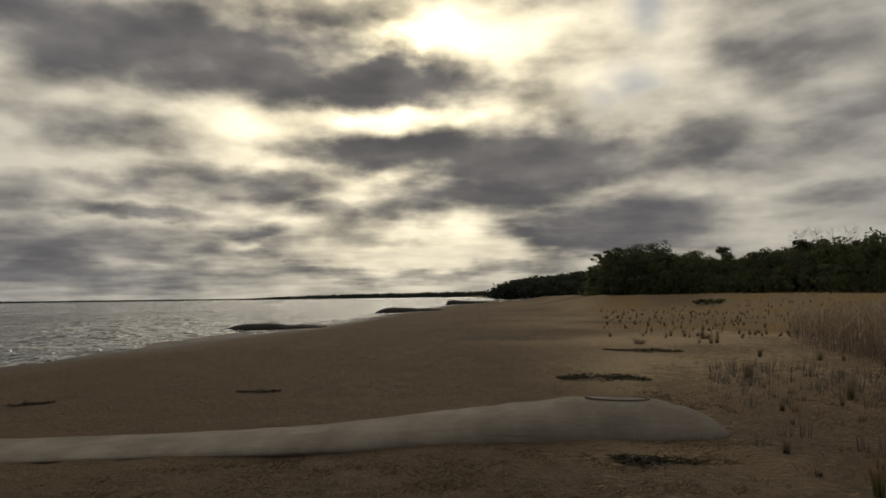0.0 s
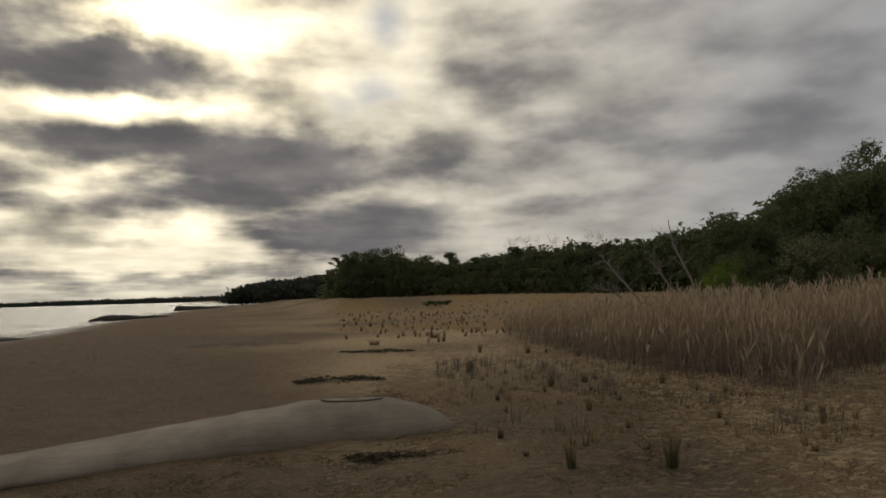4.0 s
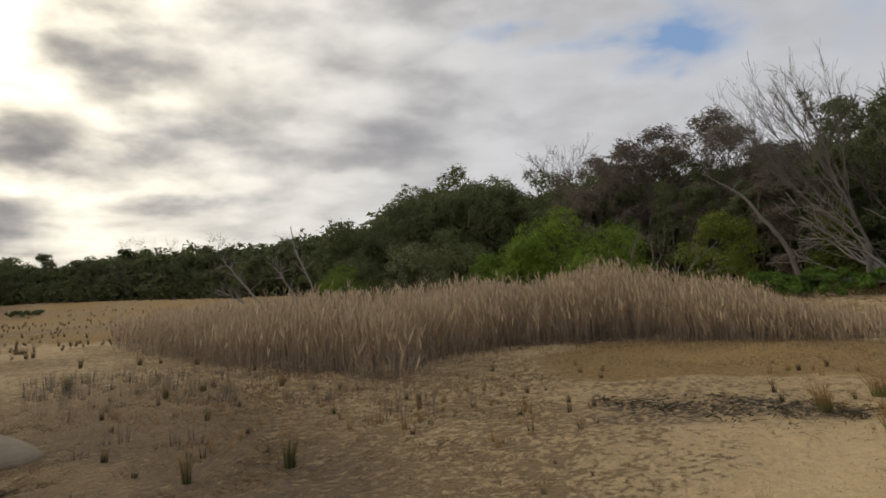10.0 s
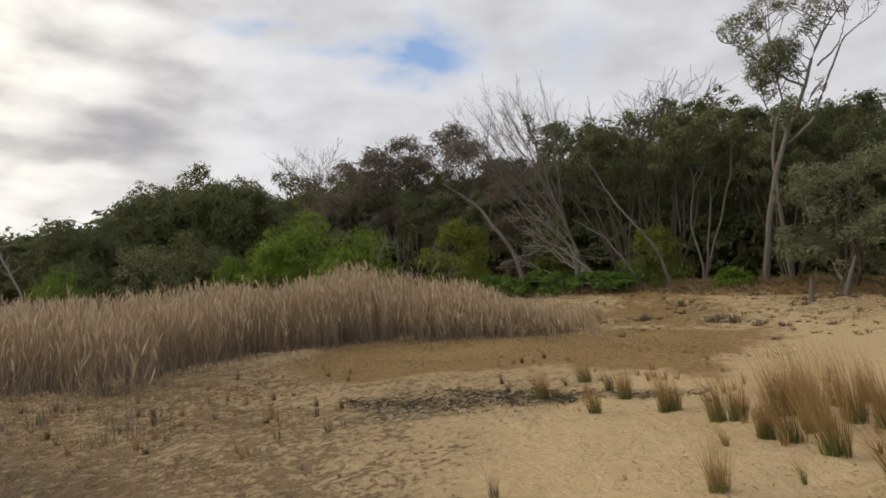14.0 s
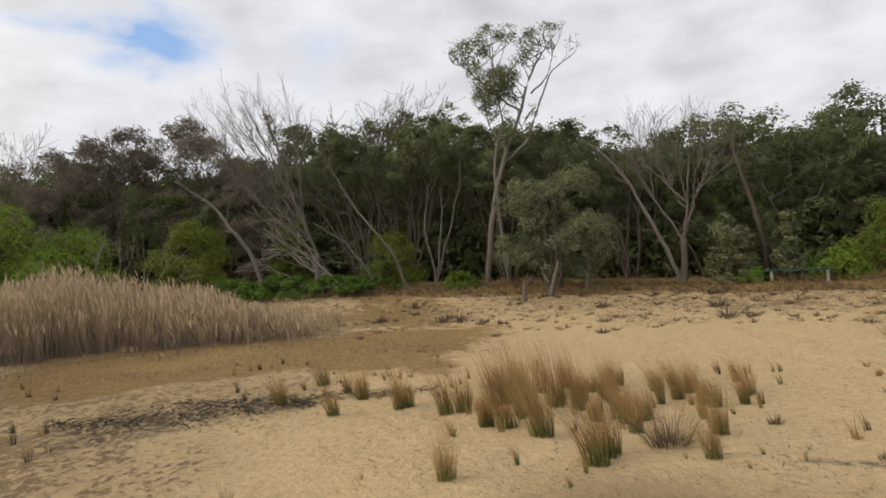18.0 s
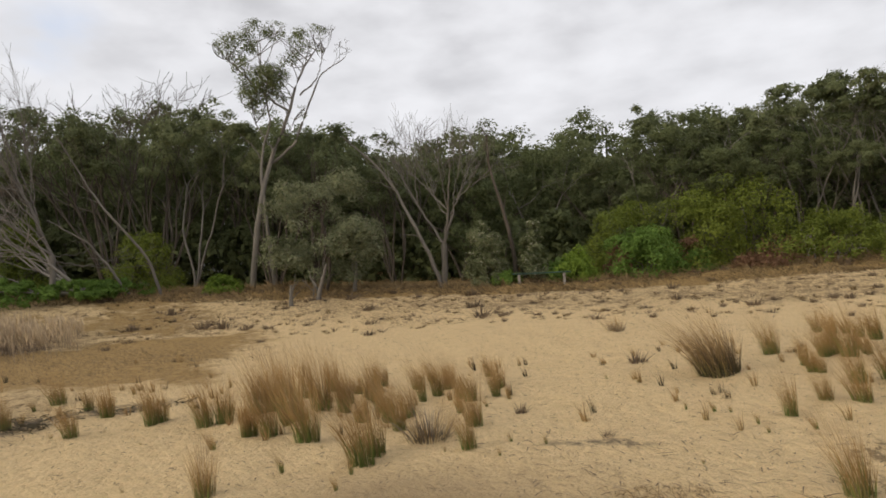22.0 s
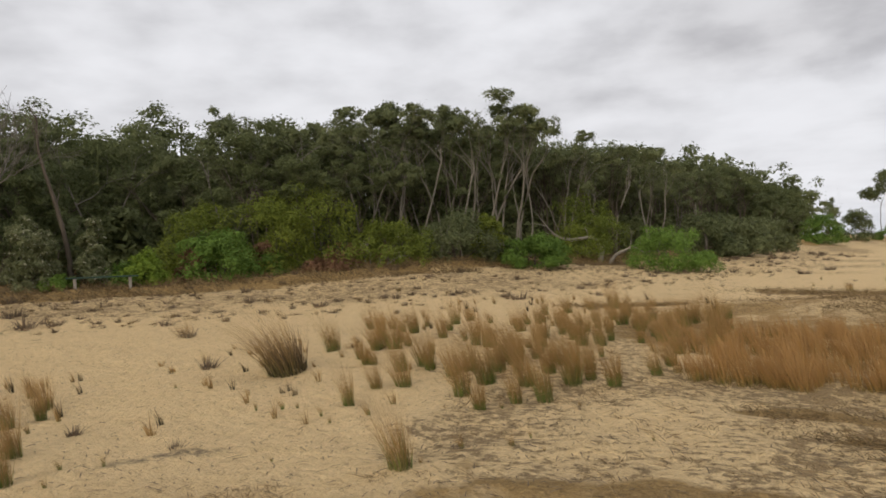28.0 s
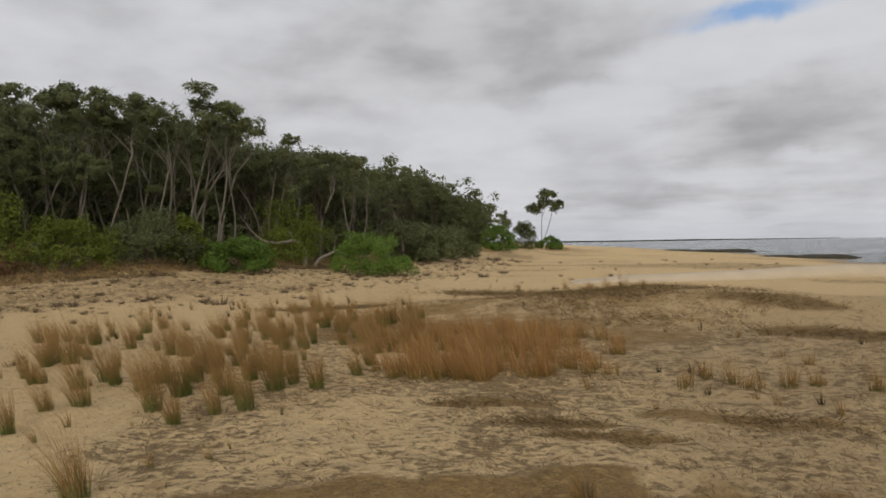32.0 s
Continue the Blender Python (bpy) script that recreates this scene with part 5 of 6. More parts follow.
# the high rounded shoulder of the wood behind the reeds
for k, (az, d, el, w) in enumerate(((50.2, 43, 9.4, 1.25), (52.4, 42, 9.9, 1.2), (54.6, 42, 10.4, 1.15), (57.0, 41, 11.4, 1.0), (61.5, 40, 9.3, 1.1), (44.6, 47, 6.3, 1.1), (47.0, 46, 6.5, 1.1))):
    ob, height, _ = DENSE[k % 4]
    s = top_scale(az, d, el * 1.02, height)
    stand(ob, az, d, s, 77.0 * k, w * max(s, 0.8))

# bushes: seed, bearing, distance, elevation of the top, width, foliage, leaves, label
BUSHES = [
    (71, 62.5, 32, 7.2, 4.6, "bright", 4200, "bright green rounded wattle bush behind the reeds"), (72, 60.0, 30.5, 4.6, 3.6, "bright", 2800, "bright green rounded wattle bush behind the reeds"),
    (73, 66.8, 31.5, 5.9, 3.8, "bright", 2800, "bright green rounded wattle bush behind the reeds"), (70, 65.0, 29, 3.0, 3.0, "bright", 2200, "bright green rounded wattle bush behind the reeds"),
    (74, 75.2, 29.5, 5.8, 3.4, "yellow", 2800, "dark yellow-green bush at the forest edge"),
    (75, 83.0, 29.5, 5.2, 2.2, "yellow", 1800, "yellow-green young bush under bare branches"), (76, 91.2, 29, 4.2, 2.8, "yellow", 2200, "yellow-green young bush under tall stems"),
    (77, 118.7, 25.4, 4.9, 1.6, "silver", 2600, "silvery green upright shrub with pale leaf tips"), (78, 122.6, 25.8, 4.1, 1.15, "silver", 1800, "silvery green upright shrub with pale leaf tips"),
    (79, 130.3, 28.6, 5.8, 3.4, "yellow", 3200, "tall yellow-green bush at the forest edge"), (80, 135.2, 28.6, 5.7, 4.0, "yellow", 3200, "tall yellow-green bush at the forest edge"),
    (81, 139.4, 28.6, 6.5, 4.8, "yellow", 3600, "tall yellow-green bush at the forest edge"), (82, 131.7, 26.4, 2.65, 2.9, "green", 3000, "round fresh green bush at the forest edge"),
    (83, 126.1, 25.8, 1.1, 1.8, "bright", 2000, "low bright green bush on the dune edge"), (84, 135.6, 27.0, 0.3, 1.6, "green", 1800, "low green bush on the dune edge"),
    (85, 145.7, 28.4, 3.1, 3.9, "yellow", 3000, "yellow-green bush on the dune edge"), (86, 151.3, 30.0, 4.1, 3.8, "teatree", 3000, "grey-green bush on the dune edge"),
    (87, 153.9, 30.6, 3.4, 1.7, "yellow", 2200, "yellow-green bush on the dune edge"), (88, 157.7, 30.5, 1.55, 3.1, "green", 4200, "low domed fresh green bush on bare sand"),
    (89, 161.9, 37, 4.6, 4.4, "yellow", 4200, "wide yellow-olive bush over gnarled trunks"), (90, 168.4, 34.6, 1.6, 4.7, "green", 4200, "low spreading green bush on bare sand"),
    (91, 174.0, 49, 2.2, 3.6, "teatree", 2600, "grey-green bush at the forest edge"), (92, 171.0, 46, 2.75, 4.0, "teatree", 2400, "grey-green bush at the forest edge"),
    (93, 175.4, 58, 1.7, 4.4, "teatree", 2000, "grey-green bush at the forest edge"), (94, 179.2, 74, 1.85, 4.0, "green", 2000, "round green bush far along the beach"),
    (95, 183.5, 94, 0.72, 4.2, "green", 1600, "round green bush at the end of the wood"), (96, 181.4, 86, 2.3, 3.6, "olive", 1800, "dark tree-like bush at the end of the wood"),
    (97, 97.1, 26.8, 0.15, 1.5, "bright", 1400, "small bright green bush on the dune edge"), (98, 82.6, 27.2, 0.55, 3.4, "green", 2600, "low dark green mat of coastal shrub"),
    (99, 86.4, 27.0, 0.35, 3.4, "green", 2600, "low dark green mat of coastal shrub"), (100, 89.6, 27.2, 0.1, 3.0, "green", 2200, "low dark green mat of coastal shrub"),
    (101, 78.5, 27.6, 0.6, 3.0, "green", 1800, "low dark green mat of coastal shrub"), (102, 120.3, 25.0, -0.9, 1.4, "green", 1400, "low ferny green undergrowth"),
    (103, 124.8, 26.0, 0.2, 1.8, "green", 1400, "low ferny green undergrowth"), (104, 140.4, 26.9, 0.2, 2.2, "rust", 1600, "heap of dead rust-brown brushwood"),
    (105, 129.6, 26.4, 1.3, 1.1, "rust", 700, "dead rust-brown shrub among green bushes"), (106, 135.2, 27, 1.6, 1.0, "rust", 700, "dead rust-brown shrub among green bushes"),
    (107, 21.5, 70, -0.45, 4.5, "olive", 1200, "low green mound of shrub on the back beach"), (108, 154.8, 31.5, 0.4, 2.4, "teatree", 1600, "grey-green bush on the dune edge"),
    (109, 54.0, 34, 5.5, 4.0, "teatree", 2400, "grey-green shrub behind the reeds"), (110, 50.5, 38, 5.0, 4.0, "silver", 2200, "grey-green shrub behind the reeds"), (111, 46, 42, 3.6, 4.0, "olive", 2000, "dark shrub behind the reeds"),
    (112, 57.0, 31, 3.2, 3.0, "bright", 1800, "low bright green shrub behind the reeds"), (113, 44.5, 40, 2.6, 3.6, "bright", 1500, "dull green shrub behind the reeds")]
for seed, az, d, el, w, mat, n, label in BUSHES:
    rooted(bush(seed, max(0.35, tall_at(az, d, el)), w * 1.1, M[mat], label, int(n * 3.0), (0.115, 0.062) if d < 45 else (0.2, 0.11)), az, d)
rooted(dense_tree(120, tall_at(105, 26, 8.0), 4.0, M["banksia"], M["bark"], "broad grey-green banksia tree with dense foliage", 15000, (0.15, 0.055), skirt=0.0, lobes=46), 105.2, 25.4)


# ---- far shores ----
def far_wood():
    rng = np.random.default_rng(5)
    soup = Soup()
    az = 4.6
    while az < 13.4:
        d = 330 - (az - 4.6) * 17
        el = np.interp(az, (4.6, 5.4, 6.5, 9, 11, 13.4), (0.35, 0.6, 1.35, 1.55, 1.65, 2.0))
        for _ in range(3):
            dd = d * rng.uniform(1.0, 1.1)
            x, y = bearing(az + rng.uniform(-0.3, 0.3), dd)
            g0 = max(ground_z(x, y), 0.2)
            top = EYE + dd * math.tan(radians(el * rng.uniform(0.82, 1.0)))
            n = 150
            u = rng.uniform(0, 1, n) ** 0.6
            c = np.stack([x + rng.normal(size=n) * 3.2, y + rng.normal(size=n) * 3.2, g0 + (top - g0) * u], 1)
            leaves(soup, c, rng, 1.7, 1.0)
        az += 0.22
    tagged(new("far_wood", soup.mesh("far_wood", M["far"])), "dark wooded headland far along the shore", "woods", kind="stuff")


def far_land(name, az0, az1, d, heights, label, seed):
    """A low far coast: a ridge with an uneven wooded skyline."""
    n = 160
    a = np.linspace(az0, az1, n)
    h = np.interp(np.linspace(0, 1, n), np.linspace(0, 1, len(heights)), heights) * (1 + 0.12 * lattice(a * 9, a, 1.0, seed) + 0.10 * lattice(a * 40, a, 1.0, seed + 1))
    verts = []
    for dd, k in ((d, 0.0), (d + 5, 0.8), (d + 60, 1.0), (d + 300, 0.5)):
        for q, hh in zip(a, h):
            x, y = bearing(q, dd)
            verts.append((x, y, SEA - 0.5 + (hh + 1) * k))
    i, j = np.meshgrid(np.arange(3), np.arange(n - 1), indexing="ij")
    quads = np.stack([i * n + j, i * n + j + 1, (i + 1) * n + j + 1, (i + 1) * n + j], -1).reshape(-1, 4)
    tagged(new(name, fast_mesh(name, verts, quads, M["far"])), label, "coast", kind="structure")


far_wood()
far_land("backdrop_headland", -17, 7, 2500, [3, 10, 14, 17, 18, 20, 20, 19], "low dark wooded headland across the water", 61)
far_land("backdrop_far_coast", -60, -12, 4200, [6, 9, 10, 8, 6], "faint low coast on the horizon", 62)
far_land("backdrop_south_coast", 180, 205, 3800, [7, 8, 6, 7, 4, 2], "faint low coast beyond the sea", 63)

# ---- reed bed ----
REED_FRONT = np.array([(27.5, 24), (29, 22), (34, 17), (41, 14.4), (47, 12.6), (49.5, 12.8), (52.5, 15.4), (58.7, 18.2), (66, 19.4), (75, 18.6), (81, 18), (86, 18.5)])
REED_TALL = np.array([(27.5, 1.0), (31, 1.25), (38, 1.55), (50, 1.62), (60, 1.7), (64.5, 2.12), (67, 2.15), (72, 1.8), (76, 1.45), (79, 1.0), (83, 0.65), (88, 0.4)])


def reed_bed():
    rng = np.random.default_rng(9)
    n = 27000
    az = rng.uniform(27.0, 87, n)
    deep = np.interp(az, (27.5, 34, 50, 60, 78, 86), (5, 9, 11, 6.5, 4.5, 2.5))
    front = np.interp(az, REED_FRONT[:, 0], REED_FRONT[:, 1])
    d = front + deep * rng.uniform(0, 1, n) ** 1.25 + rng.normal(size=n) * 0.35 - np.where(rng.uniform(size=n) < 0.14, 2.8 * rng.uniform(0, 1, n) ** 1.6, 0)
    x, y = d * np.sin(np.radians(az)), d * np.cos(np.radians(az))
    thin = lattice(x, y, 1.3, 71) + 0.6 * lattice(x, y, 0.5, 72)
    keep = (thin > -0.75) & (rng.uniform(size=n) < np.interp(az, (27, 33, 42, 75, 80, 87), (0.2, 0.5, 1, 1, 0.55, 0.3)))
    inside = ease(-1.8, 1.6, d - front)[keep]
    x, y, az, thin = x[keep], y[keep], az[keep], thin[keep]
    n = len(x)
    h = np.interp(az, REED_TALL[:, 0], REED_TALL[:, 1]) * (1.0 - 0.5 * rng.uniform(0, 1, n) ** 1.4) * (0.92 + 0.15 * thin) * (0.55 + 0.45 * inside)
    h *= np.where(rng.uniform(size=n) < 0.12, 1.14, 1.0)
    root = np.stack([x, y, land(x, y) - 0.03], 1)
    vec = np.stack([rng.normal(size=n) * 0.13 + 0.07, rng.normal(size=n) * 0.13 + 0.06, np.ones(n)], 1) * h[:, None]
    soup = Soup()
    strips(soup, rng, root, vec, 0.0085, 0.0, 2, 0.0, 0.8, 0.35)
    for k in range(2):
        f = rng.uniform(0.3, 0.97, n) ** 0.8
        at = root + vec * f[:, None]
        a = rng.uniform(0, 2 * np.pi, n)
        ln = rng.uniform(0.22, 0.5, n)
        v = np.stack([np.cos(a) * 0.45 + 0.25, np.sin(a) * 0.45 + 0.2, rng.uniform(0.3, 1.0, n)], 1) * ln[:, None]
        strips(soup, rng, at, v, 0.0095, 0.10, 2, f * 0.8, f * 0.8 + 0.12, 0.6)
    plume = rng.uniform(size=n) < 0.10 + 0.32 * inside
    top = (root + vec * 0.93)[plume]
    m = len(top)
    for _ in range(2):
        v = np.stack([rng.normal(size=m) * 0.05 + 0.06, rng.normal(size=m) * 0.05 + 0.05, rng.uniform(0.16, 0.30, m)], 1)
        strips(soup, rng, top, v, 0.027, 0.03, 3, 0.92, 1.0, 0)
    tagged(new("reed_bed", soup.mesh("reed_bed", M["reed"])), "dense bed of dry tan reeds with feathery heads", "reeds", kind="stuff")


reed_bed()

# ---- tussocks ----
NEAR_CLUSTER = [(88.4, 9.3, 0.47), (91.4, 8.4, 0.53), (92.2, 8.5, 0.36), (95.3, 8, 0.57), (95.8, 6.8, 0.26), (96.8, 8, 0.47), (98.8, 7.3, 0.36), (100.2, 7.2, 0.48),
    (103.2, 6.8, 0.74), (107.6, 5.8, 0.58), (108.8, 6, 0.45), (101, 5.8, 0.22), (95, 5.4, 0.34), (105.3, 5.1, 0.23), (106.6, 5.5, 0.18), (110.8, 6.9, 0.41),
    (116.6, 5.9, 0.34), (117.2, 6.8, 0.4), (114.5, 5.9, 0.2), (119.1, 5.7, 0.24), (120.1, 6.1, 0.26), (123, 6, 0.25), (81.8, 9.4, 0.39), (86, 8.2, 0.31),
    (84.7, 8.3, 0.21), (79.4, 8.4, 0.15), (78.2, 7.8, 0.19), (89.2, 5.8, 0.22), (88, 5.6, 0.21)]
CLUSTER_BACK = [(128.2, 9.1, 0.23), (134.2, 7.5, 0.28), (133.7, 8.2, 0.2), (136.3, 7.4, 0.25), (137.5, 7.4, 0.25), (139.4, 7, 0.29), (140.1, 6.7, 0.22),
    (141.7, 7.4, 0.37), (135.3, 5.6, 0.14), (99.4, 8.3, 0.77), (102.1, 7.7, 0.77), (104.5, 8.2, 0.69), (106.4, 8, 0.54), (105.5, 9.4, 0.47), (108.8, 8.5, 0.42),
    (110.1, 7.3, 0.37), (112.6, 9.1, 0.38), (114.2, 8.7, 0.43), (118.2, 7.8, 0.26), (115.2, 9.4, 0.31), (116.9, 9.8, 0.24), (118.9, 8.8, 0.22), (104.3, 6.4, 0.13),
    (90.6, 7.4, 0.15), (87.2, 9.9, 0.33), (83.7, 10.4, 0.3), (85.3, 10.6, 0.35), (100.8, 8.4, 0.56), (103.6, 9, 0.53)]
SAND_TUFTS = [(145.9, 5.1, 0.43), (147.6, 5.2, 0.26), (151.1, 5.6, 0.28), (155.4, 5.6, 0.28), (156.9, 5.9, 0.2), (158, 5.5, 0.1), (160.3, 6.1, 0.13), (166.8, 5.9, 0.15),
    (143.3, 6.9, 0.29), (140.6, 10.9, 0.5), (145.8, 10.8, 0.72), (146.4, 8.1, 0.34), (144.1, 8, 0.33), (148.3, 9.3, 0.46), (151.3, 7.6, 0.7), (152.7, 7, 0.35),
    (155.8, 7.2, 0.36), (158.2, 7.3, 0.49), (154.6, 7, 0.23), (149.8, 7, 0.17), (155.2, 9.6, 0.56)]
FIELD_TUFTS = [(152.6, 11.5, 0.58), (160.6, 8, 0.47), (163.9, 8, 0.47), (162, 8.3, 0.42), (167.2, 8.7, 0.36), (158.7, 8.7, 0.43), (161, 7, 0.17), (149.8, 12.2, 0.46),
    (147.4, 13.3, 0.44), (144.6, 12.1, 0.4), (156.4, 12.6, 0.42), (158.3, 11.9, 0.4), (160.7, 11.8, 0.39), (163.6, 12.4, 0.46), (166.1, 12.8, 0.43), (167.7, 11.8, 0.49),
    (169.6, 13.3, 0.66), (171.8, 13.6, 0.57), (158.4, 16, 0.4), (160.3, 16.5, 0.41), (162.2, 17.1, 0.36), (164.1, 17, 0.64), (165, 15.3, 0.51), (142.8, 10.2, 0.34),
    (152.2, 15.3, 0.38), (150.6, 8.6, 0.43), (153.4, 8.2, 0.55), (156.8, 8, 0.4), (159.7, 9.3, 0.39)]
DRY_TUFTS = [(194.2, 8.2, 0.31), (195.7, 9.1, 0.27), (197.5, 8.5, 0.35), (198.7, 8.2, 0.31), (201.7, 8.6, 0.29), (203.3, 8.7, 0.28), (207.2, 8.6, 0.36),
    (186.3, 4.4, 0.28), (161, 6.9, 0.14), (184.8, 25.4, 0.38), (186.4, 23.6, 0.3), (181, 24.9, 0.31), (179.1, 29.1, 0.34), (193.5, 26.6, 0.27), (77.3, 5.2, 0.24),
    (67.3, 5.8, 0.1), (61.6, 6.4, 0.13)]
RUSH_TUFTS = [(39.9, 6.9, 0.37), (32, 6.7, 0.35), (33.6, 9.7, 0.31), (30.6, 12.3, 0.29), (23.9, 14.4, 0.39), (24.8, 19.5, 0.36), (28.8, 18.9, 0.35), (30.3, 18.9, 0.35),
    (32.9, 18.1, 0.33), (20.5, 23.5, 0.31), (21.8, 24, 0.32), (21.4, 23.5, 0.31), (39.4, 12.5, 0.31), (37.3, 15.6, 0.29), (33.3, 12.7, 0.3), (60.6, 5.4, 0.27),
    (64.6, 6, 0.15), (51.3, 8.4, 0.17), (49.5, 10.4, 0.26), (25, 27.2, 0.32), (74.1, 9.3, 0.23), (43.5, 9.5, 0.2)]
HUMMOCK_TUFTS = [(194.2, 8.1, 0.33), (197.6, 8.4, 0.4), (198.7, 8.2, 0.35), (201.6, 8.5, 0.34), (203.3, 8.6, 0.32), (207.2, 8.6, 0.4), (195.7, 8.8, 0.33), (186.1, 4.4, 0.36),
                 (178.6, 25.6, 0.3), (179.8, 25.2, 0.28), (180.9, 24, 0.45), (183.1, 28.5, 0.3), (184.8, 24.6, 0.5), (186.4, 23.7, 0.42), (186.9, 17, 0.4), (188.2, 16.5, 0.5), (189.4, 17, 0.5), (191, 16.6, 0.4), (193, 16, 0.3)]

WIND = (0.20, 0.17)


def tussock(seed, n, radius, height, width, mat, label, spread=0.42, lean=1.0, dry=0.3, name="grass_tuft"):
    """A tuft: an Empty with its living blades and its dry fine stalks."""
    rng = np.random.default_rng(seed)
    a, b = Soup(), Soup()
    wind = (WIND[0] * lean, WIND[1] * lean)
    blades(a, rng, n, radius, height * 0.8, width, wind, spread)
    blades(b, rng, max(8, int(n * dry * 2.6)), radius * 1.1, height * 1.16, width * 0.5, (wind[0] * 1.5, wind[1] * 1.5), spread * 1.15)
    ob = new(name)
    tagged(ob, label, "grass tuft", "grass tufts on the sand")
    child("leafage", a.mesh("leafage", mat), ob)
    child("dry_growth", b.mesh("dry_growth", M["stalk"]), ob, "fine dry brown stalks")
    return ob


KINDS = {
    "full": [tussock(s, 105, 0.075, 0.5, 0.0048, M["tuft"], "tan and green clump of coarse beach grass", 0.3, dry=0.36) for s in (1, 2, 3, 4)],
    "thin": [tussock(s, 24, 0.04, 0.5, 0.008, M["tuft"], "small thin tuft of tan beach grass", 0.28, dry=0.5) for s in (5, 6, 7)],
    "rush": [tussock(s, 85, 0.085, 0.5, 0.008, M["green_tuft"], "dark green rush tuft on bare sand", 0.36, 0.5, 0.35) for s in (8, 9, 10)],
    "dry": [tussock(s, 34, 0.06, 0.5, 0.008, M["grey_tuft"], "dry grey-brown grass tuft on the sand", 0.4, 0.8, 0.3) for s in (11, 12)],
    "block": [tussock(s, 44, 0.13, 0.5, 0.0085, M["brown_tuft"], "thick russet-brown clump of beach grass", 0.3, 1.0, 0.4) for s in (13, 14, 15)]}
SET = set()


def plant(kind, az, d, h, rng):
    ob = KINDS[kind][int(rng.integers(0, len(KINDS[kind])))]
    s = min(max(h, 0.12), 0.6) / 0.5 * 1.12
    w = s ** 0.8 * rng.uniform(0.8, 1.1)
    x, y = bearing(az, d)
    m = pose(x, y, ground_z(x, y), 0, 0, rng.uniform(-40, 40)) @ Matrix.Diagonal((w, w, s, 1))
    if ob.name not in SET:
        SET.add(ob.name)
        ob.matrix_basis = m
    else:
        copy_thing(ob, m)


def tussocks():
    rng = np.random.default_rng(15)
    for rows in (NEAR_CLUSTER, CLUSTER_BACK, SAND_TUFTS, FIELD_TUFTS):
        for az, d, h in rows:
            plant("full" if h > 0.3 else "thin", az, d, h, rng)
    for az, d, h in DRY_TUFTS:
        plant("dry" if d < 7 else "thin", az, d, h, rng)
    for az, d, h in RUSH_TUFTS:
        plant("rush" if az < 45 and d < 14.5 else "dry" if az > 45 else "rush", az, d, h, rng)
    # the thick russet block and the loose field round the cluster
    russet = Soup()
    for _ in range(190):
        az = 178.5 + float(np.clip(rng.normal() * 5.2, -11, 10.5))
        d = 8.1 + 0.05 * abs(az - 178) + 4.4 * rng.uniform() ** 1.2
        x, y = bearing(az, d)
        blades(russet, rng, 70, 0.12, rng.uniform(0.26, 0.52), 0.0065, (WIND[0] * 1.2, WIND[1] * 1.2), 0.34)
        russet.v[-1] = russet.v[-1] + [x, y, ground_z(x, y)]
    tagged(new("russet_grass", russet.mesh("russet_grass", M["brown_tuft"])), "thick russet-brown stand of beach grass", "grass", kind="stuff")
    for _ in range(95):
        plant("full", rng.uniform(143, 173), rng.uniform(8.6, 15), rng.uniform(0.22, 0.46), rng)
    for _ in range(30):
        plant("full", rng.uniform(98, 120), rng.uniform(7.2, 9.8), rng.uniform(0.24, 0.42), rng)
    for az, d, h in HUMMOCK_TUFTS:
        plant("block" if h > 0.3 else "thin", az, d, h, rng)
    # the small rest
    rest, sombre = Soup(), Soup()
    for n, az0, az1, d0, d1, h0, h1 in ((60, 148, 172, 13, 20, 0.25, 0.42), (40, 126, 148, 6.5, 12, 0.14, 0.28), (110, 26, 66, 7.0, 14, 0.10, 0.26), (260, 13, 33, 26, 70, 0.2, 0.38), (50, 95, 122, 7, 11, 0.15, 0.3),
                                        (40, 78, 96, 9, 14, 0.12, 0.25), (30, 186, 208, 7, 14, 0.12, 0.28)):
        for _ in range(n):
            x, y = bearing(rng.uniform(az0, az1), rng.uniform(d0, d1))
            soup = sombre if d0 == 26 or rng.uniform() < 0.3 else rest
            blades(soup, rng, 16, 0.03, rng.uniform(h0, h1), 0.008 + 0.0004 * math.hypot(x, y), WIND, 0.35, 2)
            soup.v[-1] = soup.v[-1] + [x, y, ground_z(x, y)]
    haze = Soup()
    for _ in range(420):
        x, y = bearing(rng.uniform(21, 52), 8.2 + 8.5 * rng.uniform() ** 0.8)
        if lattice(x, y, 1.8, 63) < -0.35:
            continue
        blades(haze, rng, 12, 0.10, rng.uniform(0.14, 0.42), 0.007, WIND, 0.3, 2)
        haze.v[-1] = haze.v[-1] + [x, y, ground_z(x, y)]
    tagged(new("dead_sedge", haze.mesh("dead_sedge", M["grey_tuft"])), "thin grey-brown dead sedge in front of the reeds", "grass", kind="stuff")
    tagged(new("dark_sparse_grass", sombre.mesh("dark_sparse_grass", M["sedge"])), "sparse small dark tufts of sedge on the sand", "grass", kind="stuff")
    tagged(new("sparse_grass", rest.mesh("sparse_grass", M["stalk"])), "sparse small tufts of dry beach grass", "grass", kind="stuff")


